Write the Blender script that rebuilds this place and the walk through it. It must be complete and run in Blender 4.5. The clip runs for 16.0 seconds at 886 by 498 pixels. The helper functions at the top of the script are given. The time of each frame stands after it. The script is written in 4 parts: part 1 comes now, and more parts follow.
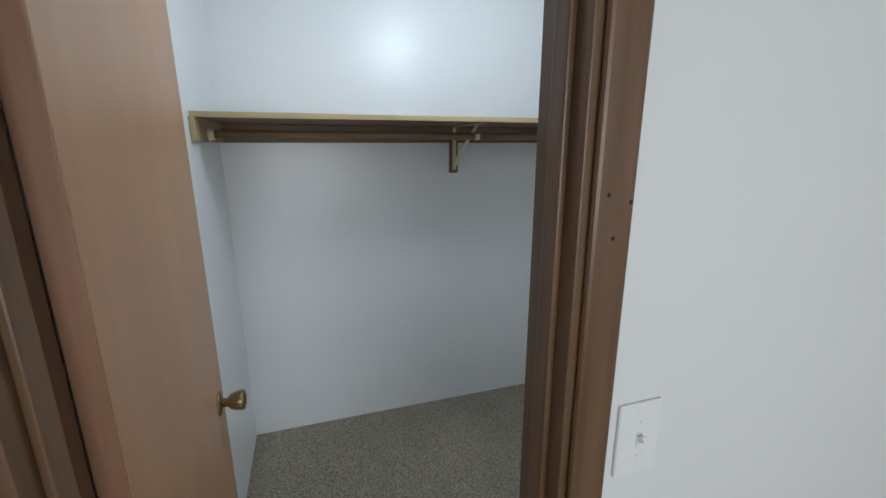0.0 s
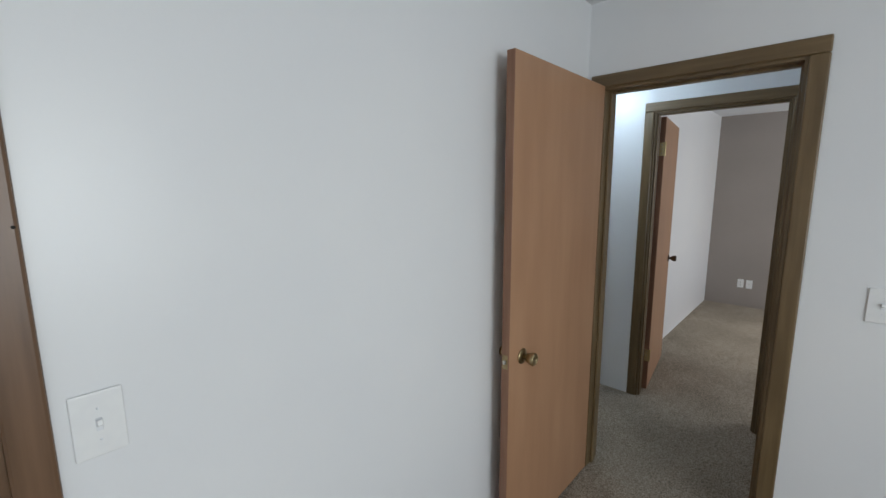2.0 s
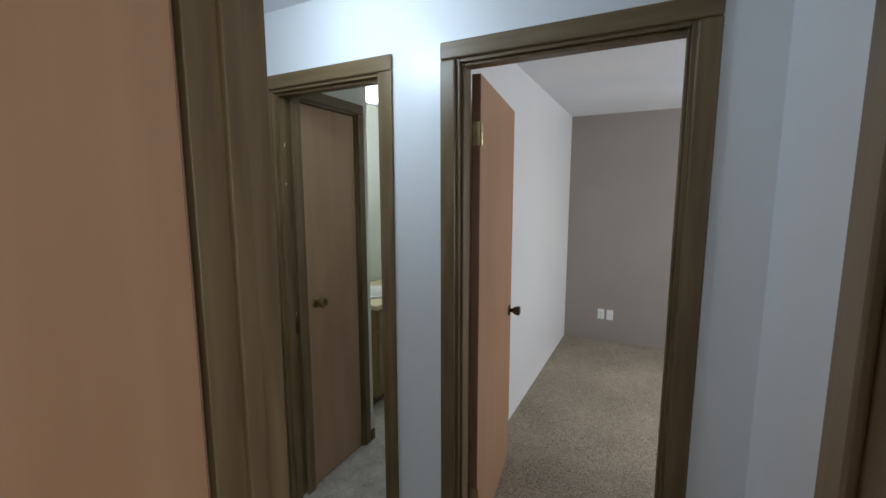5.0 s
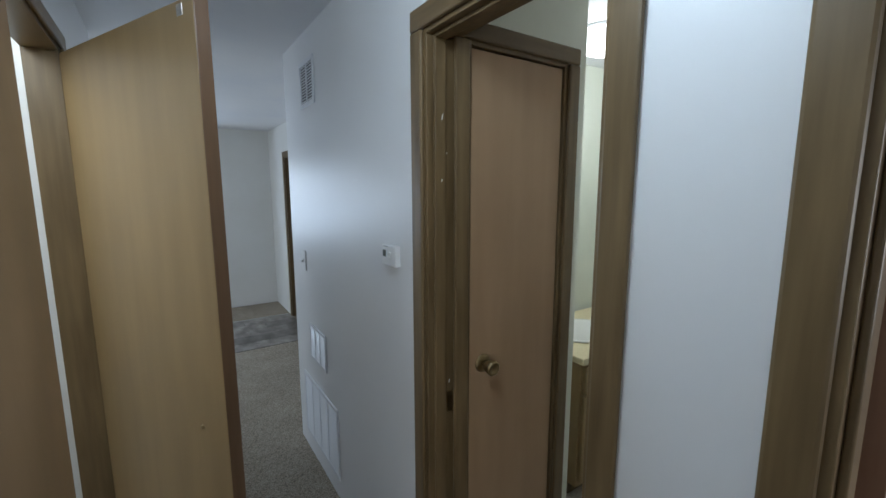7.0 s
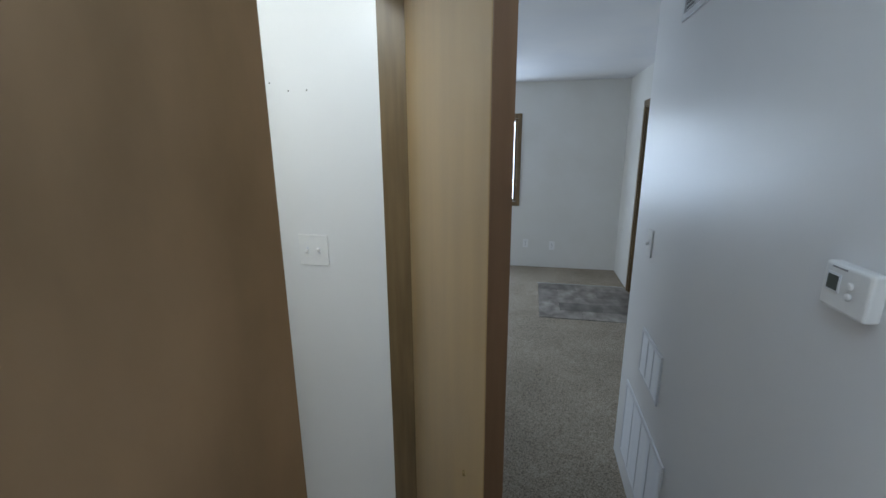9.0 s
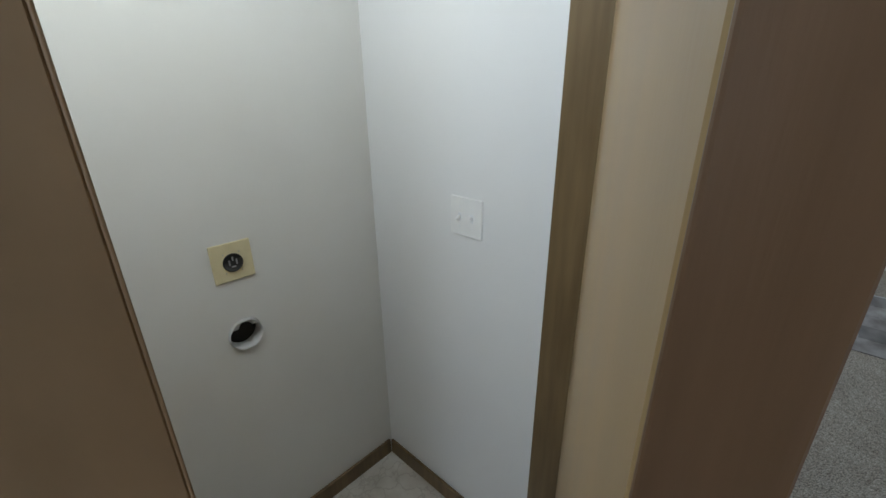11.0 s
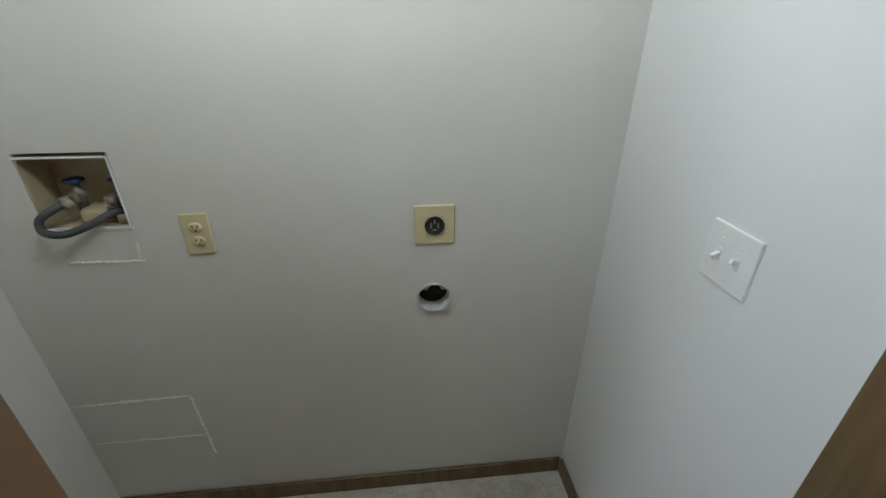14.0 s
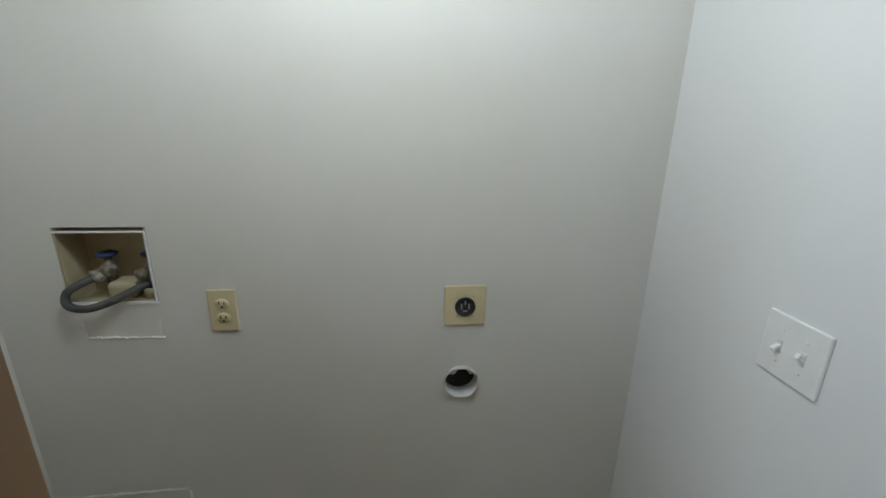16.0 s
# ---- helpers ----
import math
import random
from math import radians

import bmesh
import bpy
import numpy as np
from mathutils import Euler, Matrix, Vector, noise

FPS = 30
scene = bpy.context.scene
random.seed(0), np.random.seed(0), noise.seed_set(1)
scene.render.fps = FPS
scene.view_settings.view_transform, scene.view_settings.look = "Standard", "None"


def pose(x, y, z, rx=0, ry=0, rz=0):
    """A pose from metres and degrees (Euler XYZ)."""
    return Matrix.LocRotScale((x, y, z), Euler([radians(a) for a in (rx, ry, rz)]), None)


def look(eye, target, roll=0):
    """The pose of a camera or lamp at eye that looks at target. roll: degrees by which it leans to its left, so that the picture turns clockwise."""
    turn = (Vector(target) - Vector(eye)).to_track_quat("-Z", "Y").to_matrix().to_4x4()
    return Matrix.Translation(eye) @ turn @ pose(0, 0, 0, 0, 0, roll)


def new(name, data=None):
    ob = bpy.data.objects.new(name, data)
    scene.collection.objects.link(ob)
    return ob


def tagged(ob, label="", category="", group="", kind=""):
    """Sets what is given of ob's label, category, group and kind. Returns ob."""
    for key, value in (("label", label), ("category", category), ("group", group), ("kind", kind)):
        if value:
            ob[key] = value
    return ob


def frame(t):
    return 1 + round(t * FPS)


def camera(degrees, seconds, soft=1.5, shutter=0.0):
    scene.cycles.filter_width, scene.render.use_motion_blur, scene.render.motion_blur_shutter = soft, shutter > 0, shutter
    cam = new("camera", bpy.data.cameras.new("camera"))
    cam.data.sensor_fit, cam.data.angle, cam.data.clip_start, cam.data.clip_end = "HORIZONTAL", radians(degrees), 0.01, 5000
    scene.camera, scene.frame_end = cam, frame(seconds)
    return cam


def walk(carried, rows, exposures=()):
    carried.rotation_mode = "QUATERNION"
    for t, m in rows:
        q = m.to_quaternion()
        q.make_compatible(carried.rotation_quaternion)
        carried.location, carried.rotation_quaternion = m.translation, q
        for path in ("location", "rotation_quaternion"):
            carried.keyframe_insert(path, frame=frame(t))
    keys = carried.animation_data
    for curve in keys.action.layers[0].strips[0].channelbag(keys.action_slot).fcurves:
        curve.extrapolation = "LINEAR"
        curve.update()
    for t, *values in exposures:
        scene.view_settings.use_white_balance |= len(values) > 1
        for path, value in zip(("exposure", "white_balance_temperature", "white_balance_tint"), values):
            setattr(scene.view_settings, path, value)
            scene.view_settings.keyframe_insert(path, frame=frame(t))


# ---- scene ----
cam = camera(93.7, 16.0, soft=1.5)
PATH = [
    (0, (-2.359, -0.434, 1.573), (-1.763, 1.415, 1.094), -0.13),
    (0.5, (-2.336, -0.738, 1.576), (-1.620, 1.072, 1.119), -0.03),
    (1, (-2.285, -0.918, 1.559), (-1.286, 0.771, 1.171), -0.30),
    (1.5, (-2.180, -0.989, 1.571), (-0.920, 0.527, 1.231), -0.51),
    (2, (-1.996, -0.940, 1.569), (-0.545, 0.401, 1.258), -0.27),
    (2.5, (-1.746, -0.857, 1.576), (-0.140, 0.300, 1.285), -0.24),
    (3, (-1.478, -0.800, 1.568), (0.249, 0.169, 1.291), 0.06),
    (3.5, (-1.159, -0.784, 1.556), (0.656, 0.014, 1.294), -0.06),
    (6, (0.182, -0.436, 1.587), (1.759, 0.767, 1.327), 0.19),
    (6.5, (0.355, -0.273, 1.595), (1.712, 1.170, 1.324), 0.13),
    (7, (0.465, -0.150, 1.597), (1.565, 1.495, 1.308), -0.09),
    (7.5, (0.556, -0.056, 1.598), (1.331, 1.762, 1.294), -0.05),
    (8, (0.608, 0.094, 1.586), (0.937, 2.037, 1.245), -0.23),
    (8.5, (0.619, 0.258, 1.595), (0.553, 2.214, 1.183), -0.01),
    (9, (0.613, 0.398, 1.587), (0.207, 2.297, 1.110), -0.40),
    (9.5, (0.581, 0.547, 1.583), (-0.057, 2.363, 1.039), -0.59),
    (10, (0.580, 0.693, 1.577), (-0.285, 2.389, 0.965), -0.55),
    (12.5, (0.509, 1.014, 1.576), (-1.143, 1.800, 0.747), -0.23),
    (13, (0.466, 1.053, 1.549), (-1.229, 1.702, 0.709), 0.50),
    (13.5, (0.466, 1.121, 1.569), (-1.270, 1.543, 0.670), 0.14),
    (14, (0.444, 1.169, 1.580), (-1.327, 1.354, 0.669), 0.12),
    (14.5, (0.422, 1.173, 1.588), (-1.396, 1.196, 0.753), 0.57),
    (15, (0.399, 1.172, 1.575), (-1.467, 1.166, 0.854), 0.58),
    (15.5, (0.391, 1.144, 1.573), (-1.507, 1.179, 0.945), 0.77),
    (16, (0.410, 1.097, 1.587), (-1.495, 1.276, 1.005), 1.08),
]
walk(cam, [(t, look(eye, target, roll)) for t, eye, target, roll in PATH],
     exposures=[(0.0, 0.0), (3.7, 0.02), (6.0, 0.08), (7.0, 0.2), (10.0, 0.12), (12.3, 0.2), (15.0, 0.16), (16.0, 0.08)])

# ---------------------------------------------------------------- world and lights
world = bpy.data.worlds.new("world")
scene.world = world
world.use_nodes = True
wn = world.node_tree
sky = wn.nodes.new("ShaderNodeTexSky")
sky.sky_type = "NISHITA"
sky.sun_disc = False
sky.sun_elevation, sky.sun_rotation = radians(35), radians(200)
wn.nodes["Background"].inputs["Strength"].default_value = 0.1
wn.links.new(sky.outputs["Color"], wn.nodes["Background"].inputs["Color"])
sun_data = bpy.data.lights.new("sun", "SUN")
sun_data.energy, sun_data.angle, sun_data.color = 1.0, radians(12), (1.0, 0.96, 0.9)
sun = new("sun", sun_data)
sun.matrix_world = look((0, -20, 14), (0, 0, 0))


def window_light(name, eye, target, w, h, watts, color):
    d = bpy.data.lights.new(name, "AREA")
    d.shape, d.size, d.size_y, d.energy, d.color = "RECTANGLE", w, h, watts, color
    ob = new(name, d)
    ob.matrix_world = look(eye, target)
    return ob


def bulb(name, x, y, z, watts, color, radius=0.06):
    d = bpy.data.lights.new(name, "POINT")
    d.energy, d.color, d.shadow_soft_size = watts, color, radius
    ob = new(name, d)
    ob.location = (x, y, z)
    return ob


DAY = (0.93, 0.97, 1.0)
window_light("window_light_bedroom", (-2.0, -3.55, 1.45), (-2.0, 0, 1.3), 1.7, 1.2, 46, (0.86, 0.945, 1.0))
window_light("window_light_bedroom_two", (3.0, -2.85, 1.45), (3.0, 0, 1.3), 1.5, 1.2, 36, (0.90, 0.95, 1.0))
window_light("window_light_living", (-2.95, 4.4, 1.35), (1, 4.4, 1.2), 2.0, 1.3, 27, (0.76, 0.88, 1.0))
window_light("window_light_living_north", (-0.2, 6.04, 1.40), (-0.2, 0, 1.0), 1.2, 1.05, 20, (0.62, 0.78, 1.0))
bulb("hall_bulb", 0.64, 0.32, 2.17, 9, (0.64, 0.83, 1.0), 0.09)
bulb("closet_bulb", -1.7, 0.85, 2.26, 18, (0.74, 0.89, 1.0), 0.11)
# added fill for the laundry closet, in place of light from the hall
bulb("laundry_fill", -0.08, 1.0, 2.22, 11.5, (0.86, 0.95, 0.965), 0.14)
# added fill that brightens the bathroom, whose own source is out of view
bulb("bathroom_fill", 2.3, 1.2, 2.15, 7, (0.90, 0.98, 1.0), 0.08)


# ---------------------------------------------------------------- materials
def mat(name, color, rough=0.5, metal=0.0, color2=None, scale=8.0, stretch=(1, 1, 1), bump=0.0, bump_scale=200.0,
        rough2=None, detail=6.0, spread=(0.35, 0.65), piece=0.0, coat=0.0, spec=0.5):
    m = bpy.data.materials.new(name)
    m.use_nodes = True
    nt = m.node_tree
    b = nt.nodes["Principled BSDF"]
    b.inputs["Base Color"].default_value = (*color, 1)
    b.inputs["Roughness"].default_value = rough
    b.inputs["Metallic"].default_value = metal
    b.inputs["Coat Weight"].default_value = coat
    b.inputs["Specular IOR Level"].default_value = spec
    tc = nt.nodes.new("ShaderNodeTexCoord")
    mp = nt.nodes.new("ShaderNodeMapping")
    mp.inputs["Scale"].default_value = stretch
    nt.links.new(tc.outputs["Object"], mp.inputs["Vector"])
    if color2:
        no = nt.nodes.new("ShaderNodeTexNoise")
        no.inputs["Scale"].default_value, no.inputs["Detail"].default_value = scale, detail
        nt.links.new(mp.outputs["Vector"], no.inputs["Vector"])
        ramp = nt.nodes.new("ShaderNodeValToRGB")
        ramp.color_ramp.elements[0].position, ramp.color_ramp.elements[1].position = spread
        ramp.color_ramp.elements[0].color, ramp.color_ramp.elements[1].color = (*color, 1), (*color2, 1)
        nt.links.new(no.outputs["Fac"], ramp.inputs["Fac"])
        last = ramp.outputs["Color"]
        if piece:
            oi = nt.nodes.new("ShaderNodeObjectInfo")
            hs = nt.nodes.new("ShaderNodeHueSaturation")
            mr = nt.nodes.new("ShaderNodeMapRange")
            mr.inputs["To Min"].default_value, mr.inputs["To Max"].default_value = 1 - piece, 1 + piece
            nt.links.new(oi.outputs["Random"], mr.inputs["Value"])
            nt.links.new(mr.outputs["Result"], hs.inputs["Value"])
            nt.links.new(last, hs.inputs["Color"])
            last = hs.outputs["Color"]
        nt.links.new(last, b.inputs["Base Color"])
        if rough2 is not None:
            rr = nt.nodes.new("ShaderNodeMapRange")
            rr.inputs["To Min"].default_value, rr.inputs["To Max"].default_value = rough, rough2
            nt.links.new(no.outputs["Fac"], rr.inputs["Value"])
            nt.links.new(rr.outputs["Result"], b.inputs["Roughness"])
    if bump:
        nb = nt.nodes.new("ShaderNodeTexNoise")
        nb.inputs["Scale"].default_value, nb.inputs["Detail"].default_value = bump_scale, 3
        nt.links.new(mp.outputs["Vector"], nb.inputs["Vector"])
        bp = nt.nodes.new("ShaderNodeBump")
        bp.inputs["Strength"].default_value, bp.inputs["Distance"].default_value = bump, 0.002
        nt.links.new(nb.outputs["Fac"], bp.inputs["Height"])
        nt.links.new(bp.outputs["Normal"], b.inputs["Normal"])
    return m


def speckle(name, dark, mid, light, scale, bump, rough=0.95):
    """Looped carpet: fine tufts in three tones over broad worn patches."""
    m = mat(name, mid, rough, spec=0.15)
    nt = m.node_tree
    b = nt.nodes["Principled BSDF"]
    tc = nt.nodes.new("ShaderNodeTexCoord")
    vo = nt.nodes.new("ShaderNodeTexVoronoi")
    vo.inputs["Scale"].default_value = scale
    nt.links.new(tc.outputs["Object"], vo.inputs["Vector"])
    sep = nt.nodes.new("ShaderNodeSeparateColor")
    nt.links.new(vo.outputs["Color"], sep.inputs["Color"])
    ramp = nt.nodes.new("ShaderNodeValToRGB")
    ramp.color_ramp.elements[0].color, ramp.color_ramp.elements[1].color = (*dark, 1), (*light, 1)
    e = ramp.color_ramp.elements.new(0.45)
    e.color = (*mid, 1)
    nt.links.new(sep.outputs["Red"], ramp.inputs["Fac"])
    no = nt.nodes.new("ShaderNodeTexNoise")
    no.inputs["Scale"].default_value, no.inputs["Detail"].default_value = 2.5, 5
    nt.links.new(tc.outputs["Object"], no.inputs["Vector"])
    mr = nt.nodes.new("ShaderNodeMapRange")
    mr.inputs["From Min"].default_value, mr.inputs["From Max"].default_value = 0.3, 0.7
    mr.inputs["To Min"].default_value, mr.inputs["To Max"].default_value = 0.86, 1.12
    nt.links.new(no.outputs["Fac"], mr.inputs["Value"])
    hs = nt.nodes.new("ShaderNodeHueSaturation")
    nt.links.new(ramp.outputs["Color"], hs.inputs["Color"])
    nt.links.new(mr.outputs["Result"], hs.inputs["Value"])
    nt.links.new(hs.outputs["Color"], b.inputs["Base Color"])
    bp = nt.nodes.new("ShaderNodeBump")
    bp.inputs["Strength"].default_value, bp.inputs["Distance"].default_value = bump, 0.006
    bp.invert = True
    nt.links.new(vo.outputs["Distance"], bp.inputs["Height"])
    nt.links.new(bp.outputs["Normal"], b.inputs["Normal"])
    return m


def stone_vinyl(name, a, b2, vein):
    """Sheet vinyl printed like veined stone."""
    m = mat(name, a, 0.35, color2=b2, scale=9, detail=8, spread=(0.3, 0.7), bump=0.08, bump_scale=60)
    nt = m.node_tree
    b = nt.nodes["Principled BSDF"]
    base = b.inputs["Base Color"].links[0].from_socket
    tc = nt.nodes.new("ShaderNodeTexCoord")
    no = nt.nodes.new("ShaderNodeTexNoise")
    no.inputs["Scale"].default_value, no.inputs["Detail"].default_value = 6, 4
    nt.links.new(tc.outputs["Object"], no.inputs["Vector"])
    mixv = nt.nodes.new("ShaderNodeMix")
    mixv.data_type = "VECTOR"
    mixv.inputs["Factor"].default_value = 0.3
    nt.links.new(tc.outputs["Object"], mixv.inputs[4])
    nt.links.new(no.outputs["Color"], mixv.inputs[5])
    vo = nt.nodes.new("ShaderNodeTexVoronoi")
    vo.feature = "DISTANCE_TO_EDGE"
    vo.inputs["Scale"].default_value = 13
    nt.links.new(mixv.outputs[1], vo.inputs["Vector"])
    mr = nt.nodes.new("ShaderNodeMapRange")
    mr.inputs["From Max"].default_value = 0.06
    mr.inputs["To Min"].default_value, mr.inputs["To Max"].default_value = 0.4, 0.0
    nt.links.new(vo.outputs["Distance"], mr.inputs["Value"])
    mix = nt.nodes.new("ShaderNodeMix")
    mix.data_type = "RGBA"
    mix.inputs[7].default_value = (*vein, 1)
    nt.links.new(mr.outputs["Result"], mix.inputs["Factor"])
    nt.links.new(base, mix.inputs[6])
    nt.links.new(mix.outputs[2], b.inputs["Base Color"])
    return m


PAINT = mat("white_wall_paint", (0.77, 0.775, 0.785), 0.28, color2=(0.80, 0.80, 0.80), scale=1.6, bump=0.06, bump_scale=140, rough2=0.38)
CREAM = mat("cream_wall_paint", (0.70, 0.69, 0.655), 0.42, color2=(0.74, 0.735, 0.71), scale=2.0, bump=0.10, bump_scale=140, rough2=0.5)
BATHP = mat("pale_green_paint", (0.74, 0.77, 0.69), 0.45, color2=(0.78, 0.80, 0.73), scale=2.0, bump=0.08, bump_scale=140)
TAUPE = mat("taupe_wall_paint", (0.30, 0.265, 0.24), 0.55, color2=(0.325, 0.285, 0.26), scale=2.0, bump=0.12, bump_scale=120)
CEIL = mat("ceiling_paint", (0.74, 0.75, 0.78), 0.9, color2=(0.79, 0.79, 0.80), scale=2.0, bump=0.35, bump_scale=160)
DOORW = mat("birch_door_veneer", (0.375, 0.20, 0.108), 0.36, color2=(0.46, 0.262, 0.15), scale=2.6, stretch=(3.5, 3.5, 0.5), bump=0.05, bump_scale=60, spread=(0.3, 0.72), rough2=0.46)
DOORL = mat("olive_birch_veneer", (0.285, 0.19, 0.088), 0.36, color2=(0.365, 0.25, 0.122), scale=3.0, stretch=(3.5, 3.5, 0.5), bump=0.05, bump_scale=60, spread=(0.28, 0.72), rough2=0.46)
# blotched brown veneer, darkened to carry the shade on the almost-shut laundry door
DOORD = mat("shaded_blotched_veneer", (0.12, 0.075, 0.038), 0.4, color2=(0.29, 0.185, 0.104), scale=2.1, stretch=(2.2, 2.2, 1.0), bump=0.05, bump_scale=60, spread=(0.25, 0.75), rough2=0.5)
EDGEW = mat("red_brown_door_edge", (0.22, 0.105, 0.06), 0.5, color2=(0.29, 0.15, 0.09), scale=4.0, stretch=(8, 8, 0.6), bump=0.1, bump_scale=90)
TRIM = mat("stained_trim_wood", (0.122, 0.078, 0.035), 0.32, color2=(0.185, 0.122, 0.058), scale=4.0, stretch=(9, 9, 0.7), bump=0.06, bump_scale=80, rough2=0.45)
TRIMR = mat("red_stained_trim_wood", (0.115, 0.062, 0.032), 0.26, color2=(0.17, 0.093, 0.05), scale=4.0, stretch=(9, 9, 0.6), bump=0.06, bump_scale=80, rough2=0.42)
TRIMH = mat("stained_head_trim_wood", (0.122, 0.078, 0.035), 0.32, color2=(0.185, 0.122, 0.058), scale=4.0, stretch=(0.7, 0.7, 9), bump=0.06, bump_scale=80, rough2=0.45)
TRIMRH = mat("red_stained_head_trim_wood", (0.115, 0.062, 0.032), 0.26, color2=(0.17, 0.093, 0.05), scale=4.0, stretch=(0.6, 0.6, 9), bump=0.06, bump_scale=80, rough2=0.42)
LINENW = mat("brown_birch_veneer", (0.33, 0.205, 0.115), 0.38, color2=(0.41, 0.265, 0.155), scale=3.0, stretch=(3.5, 3.5, 0.5), bump=0.05, bump_scale=60, spread=(0.28, 0.72), rough2=0.46)
# board, back cleat, block and pole are darker than the front edging
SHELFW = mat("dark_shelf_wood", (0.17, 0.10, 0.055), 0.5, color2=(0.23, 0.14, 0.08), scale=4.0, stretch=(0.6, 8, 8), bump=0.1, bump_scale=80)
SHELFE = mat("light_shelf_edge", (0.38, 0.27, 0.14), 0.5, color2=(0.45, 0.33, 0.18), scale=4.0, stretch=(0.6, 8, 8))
CARPET = speckle("beige_carpet", (0.15, 0.122, 0.092), (0.345, 0.292, 0.228), (0.51, 0.445, 0.36), 230, 0.8)
VINYL = stone_vinyl("stone_sheet_vinyl", (0.42, 0.38, 0.33), (0.62, 0.59, 0.54), (0.24, 0.20, 0.16))
TILE = mat("slate_vinyl_tile", (0.11, 0.092, 0.078), 0.35, color2=(0.29, 0.262, 0.235), scale=6, detail=8, spread=(0.35, 0.68), bump=0.1, bump_scale=40, piece=0.45, stretch=(1.6, 1, 1))
WHITE = mat("white_plastic", (0.80, 0.80, 0.80), 0.3, color2=(0.83, 0.83, 0.82), scale=30)
WHITEM = mat("white_enamel_metal", (0.72, 0.74, 0.78), 0.35, color2=(0.77, 0.78, 0.80), scale=20)
ALMOND = mat("almond_plastic", (0.66, 0.58, 0.36), 0.35, color2=(0.70, 0.62, 0.40), scale=30)
# darker almond than ALMOND, for all the plastic of the valve box
ALMONDD = mat("dark_almond_plastic", (0.42, 0.36, 0.23), 0.5, color2=(0.52, 0.46, 0.31), scale=14, bump=0.1, bump_scale=80)
BLACK = mat("black_plastic", (0.015, 0.015, 0.016), 0.4, color2=(0.03, 0.03, 0.03), scale=60)
SLOT = mat("dark_slot", (0.02, 0.018, 0.016), 0.8)
BRASS = mat("antique_brass", (0.28, 0.21, 0.11), 0.28, 1.0, color2=(0.42, 0.33, 0.19), scale=40, rough2=0.42)
BRIGHT = mat("pale_brass", (0.62, 0.50, 0.26), 0.3, 1.0, color2=(0.70, 0.58, 0.33), scale=40)
BRONZE = mat("dark_bronze", (0.07, 0.05, 0.035), 0.35, 1.0, color2=(0.12, 0.09, 0.06), scale=40)
STEEL = mat("worn_steel", (0.45, 0.44, 0.42), 0.35, 1.0, color2=(0.6, 0.58, 0.55), scale=50)
CORRODE = mat("corroded_metal", (0.20, 0.18, 0.15), 0.6, 0.6, color2=(0.40, 0.37, 0.31), scale=70, bump=0.3, bump_scale=150)
RUBBER = mat("grey_rubber_hose", (0.055, 0.06, 0.06), 0.6, color2=(0.085, 0.09, 0.09), scale=40, bump=0.1)
BLUEP = mat("blue_handle_paint", (0.035, 0.06, 0.16), 0.45, color2=(0.06, 0.10, 0.24), scale=60)
PLASTER = mat("plaster_patch", (0.76, 0.75, 0.71), 0.7, color2=(0.82, 0.81, 0.78), scale=60, bump=0.4, bump_scale=300)
DUCT = mat("thin_white_duct", (0.60, 0.60, 0.59), 0.5, color2=(0.72, 0.72, 0.71), scale=60, stretch=(1, 8, 8), bump=0.3, bump_scale=120)
LCD = mat("grey_display", (0.06, 0.07, 0.06), 0.15, color2=(0.08, 0.09, 0.08), scale=20)
GREYP = mat("grey_print_and_shade", (0.25, 0.25, 0.26), 0.5)
COUNTER = mat("cream_countertop", (0.72, 0.62, 0.40), 0.3, color2=(0.78, 0.68, 0.46), scale=40)
CERAM = mat("white_ceramic", (0.82, 0.82, 0.82), 0.1, color2=(0.85, 0.85, 0.85), scale=10)
DOORM = mat("taupe_entry_door_paint", (0.24, 0.20, 0.17), 0.45, color2=(0.28, 0.24, 0.20), scale=4, stretch=(4, 4, 0.6))
FROST = bpy.data.materials.new("lit_frosted_glass")
FROST.use_nodes = True
FROST.node_tree.nodes["Principled BSDF"].inputs["Base Color"].default_value = (0.85, 0.86, 0.88, 1)
FROST.node_tree.nodes["Principled BSDF"].inputs["Roughness"].default_value = 0.3
FROST.node_tree.nodes["Principled BSDF"].inputs["Emission Color"].default_value = (0.88, 0.95, 1, 1)
FROST.node_tree.nodes["Principled BSDF"].inputs["Emission Strength"].default_value = 2.0
GLASS = bpy.data.materials.new("window_glass")
GLASS.use_nodes = True
GLASS.node_tree.nodes["Principled BSDF"].inputs["Transmission Weight"].default_value = 1.0
GLASS.node_tree.nodes["Principled BSDF"].inputs["Roughness"].default_value = 0.0
GLASS.node_tree.nodes["Principled BSDF"].inputs["IOR"].default_value = 1.01


# ---------------------------------------------------------------- mesh helpers
def box(bm, x0, x1, y0, y1, z0, z1, bevel=0.0, seg=2):
    m = Matrix.Translation(((x0 + x1) / 2, (y0 + y1) / 2, (z0 + z1) / 2)) @ Matrix.Diagonal((abs(x1 - x0), abs(y1 - y0), abs(z1 - z0), 1))
    r = bmesh.ops.create_cube(bm, size=1, matrix=m)
    if bevel:
        edges = list({e for v in r["verts"] for e in v.link_edges})
        bmesh.ops.bevel(bm, geom=edges, offset=bevel, segments=seg, affect="EDGES", profile=0.5)


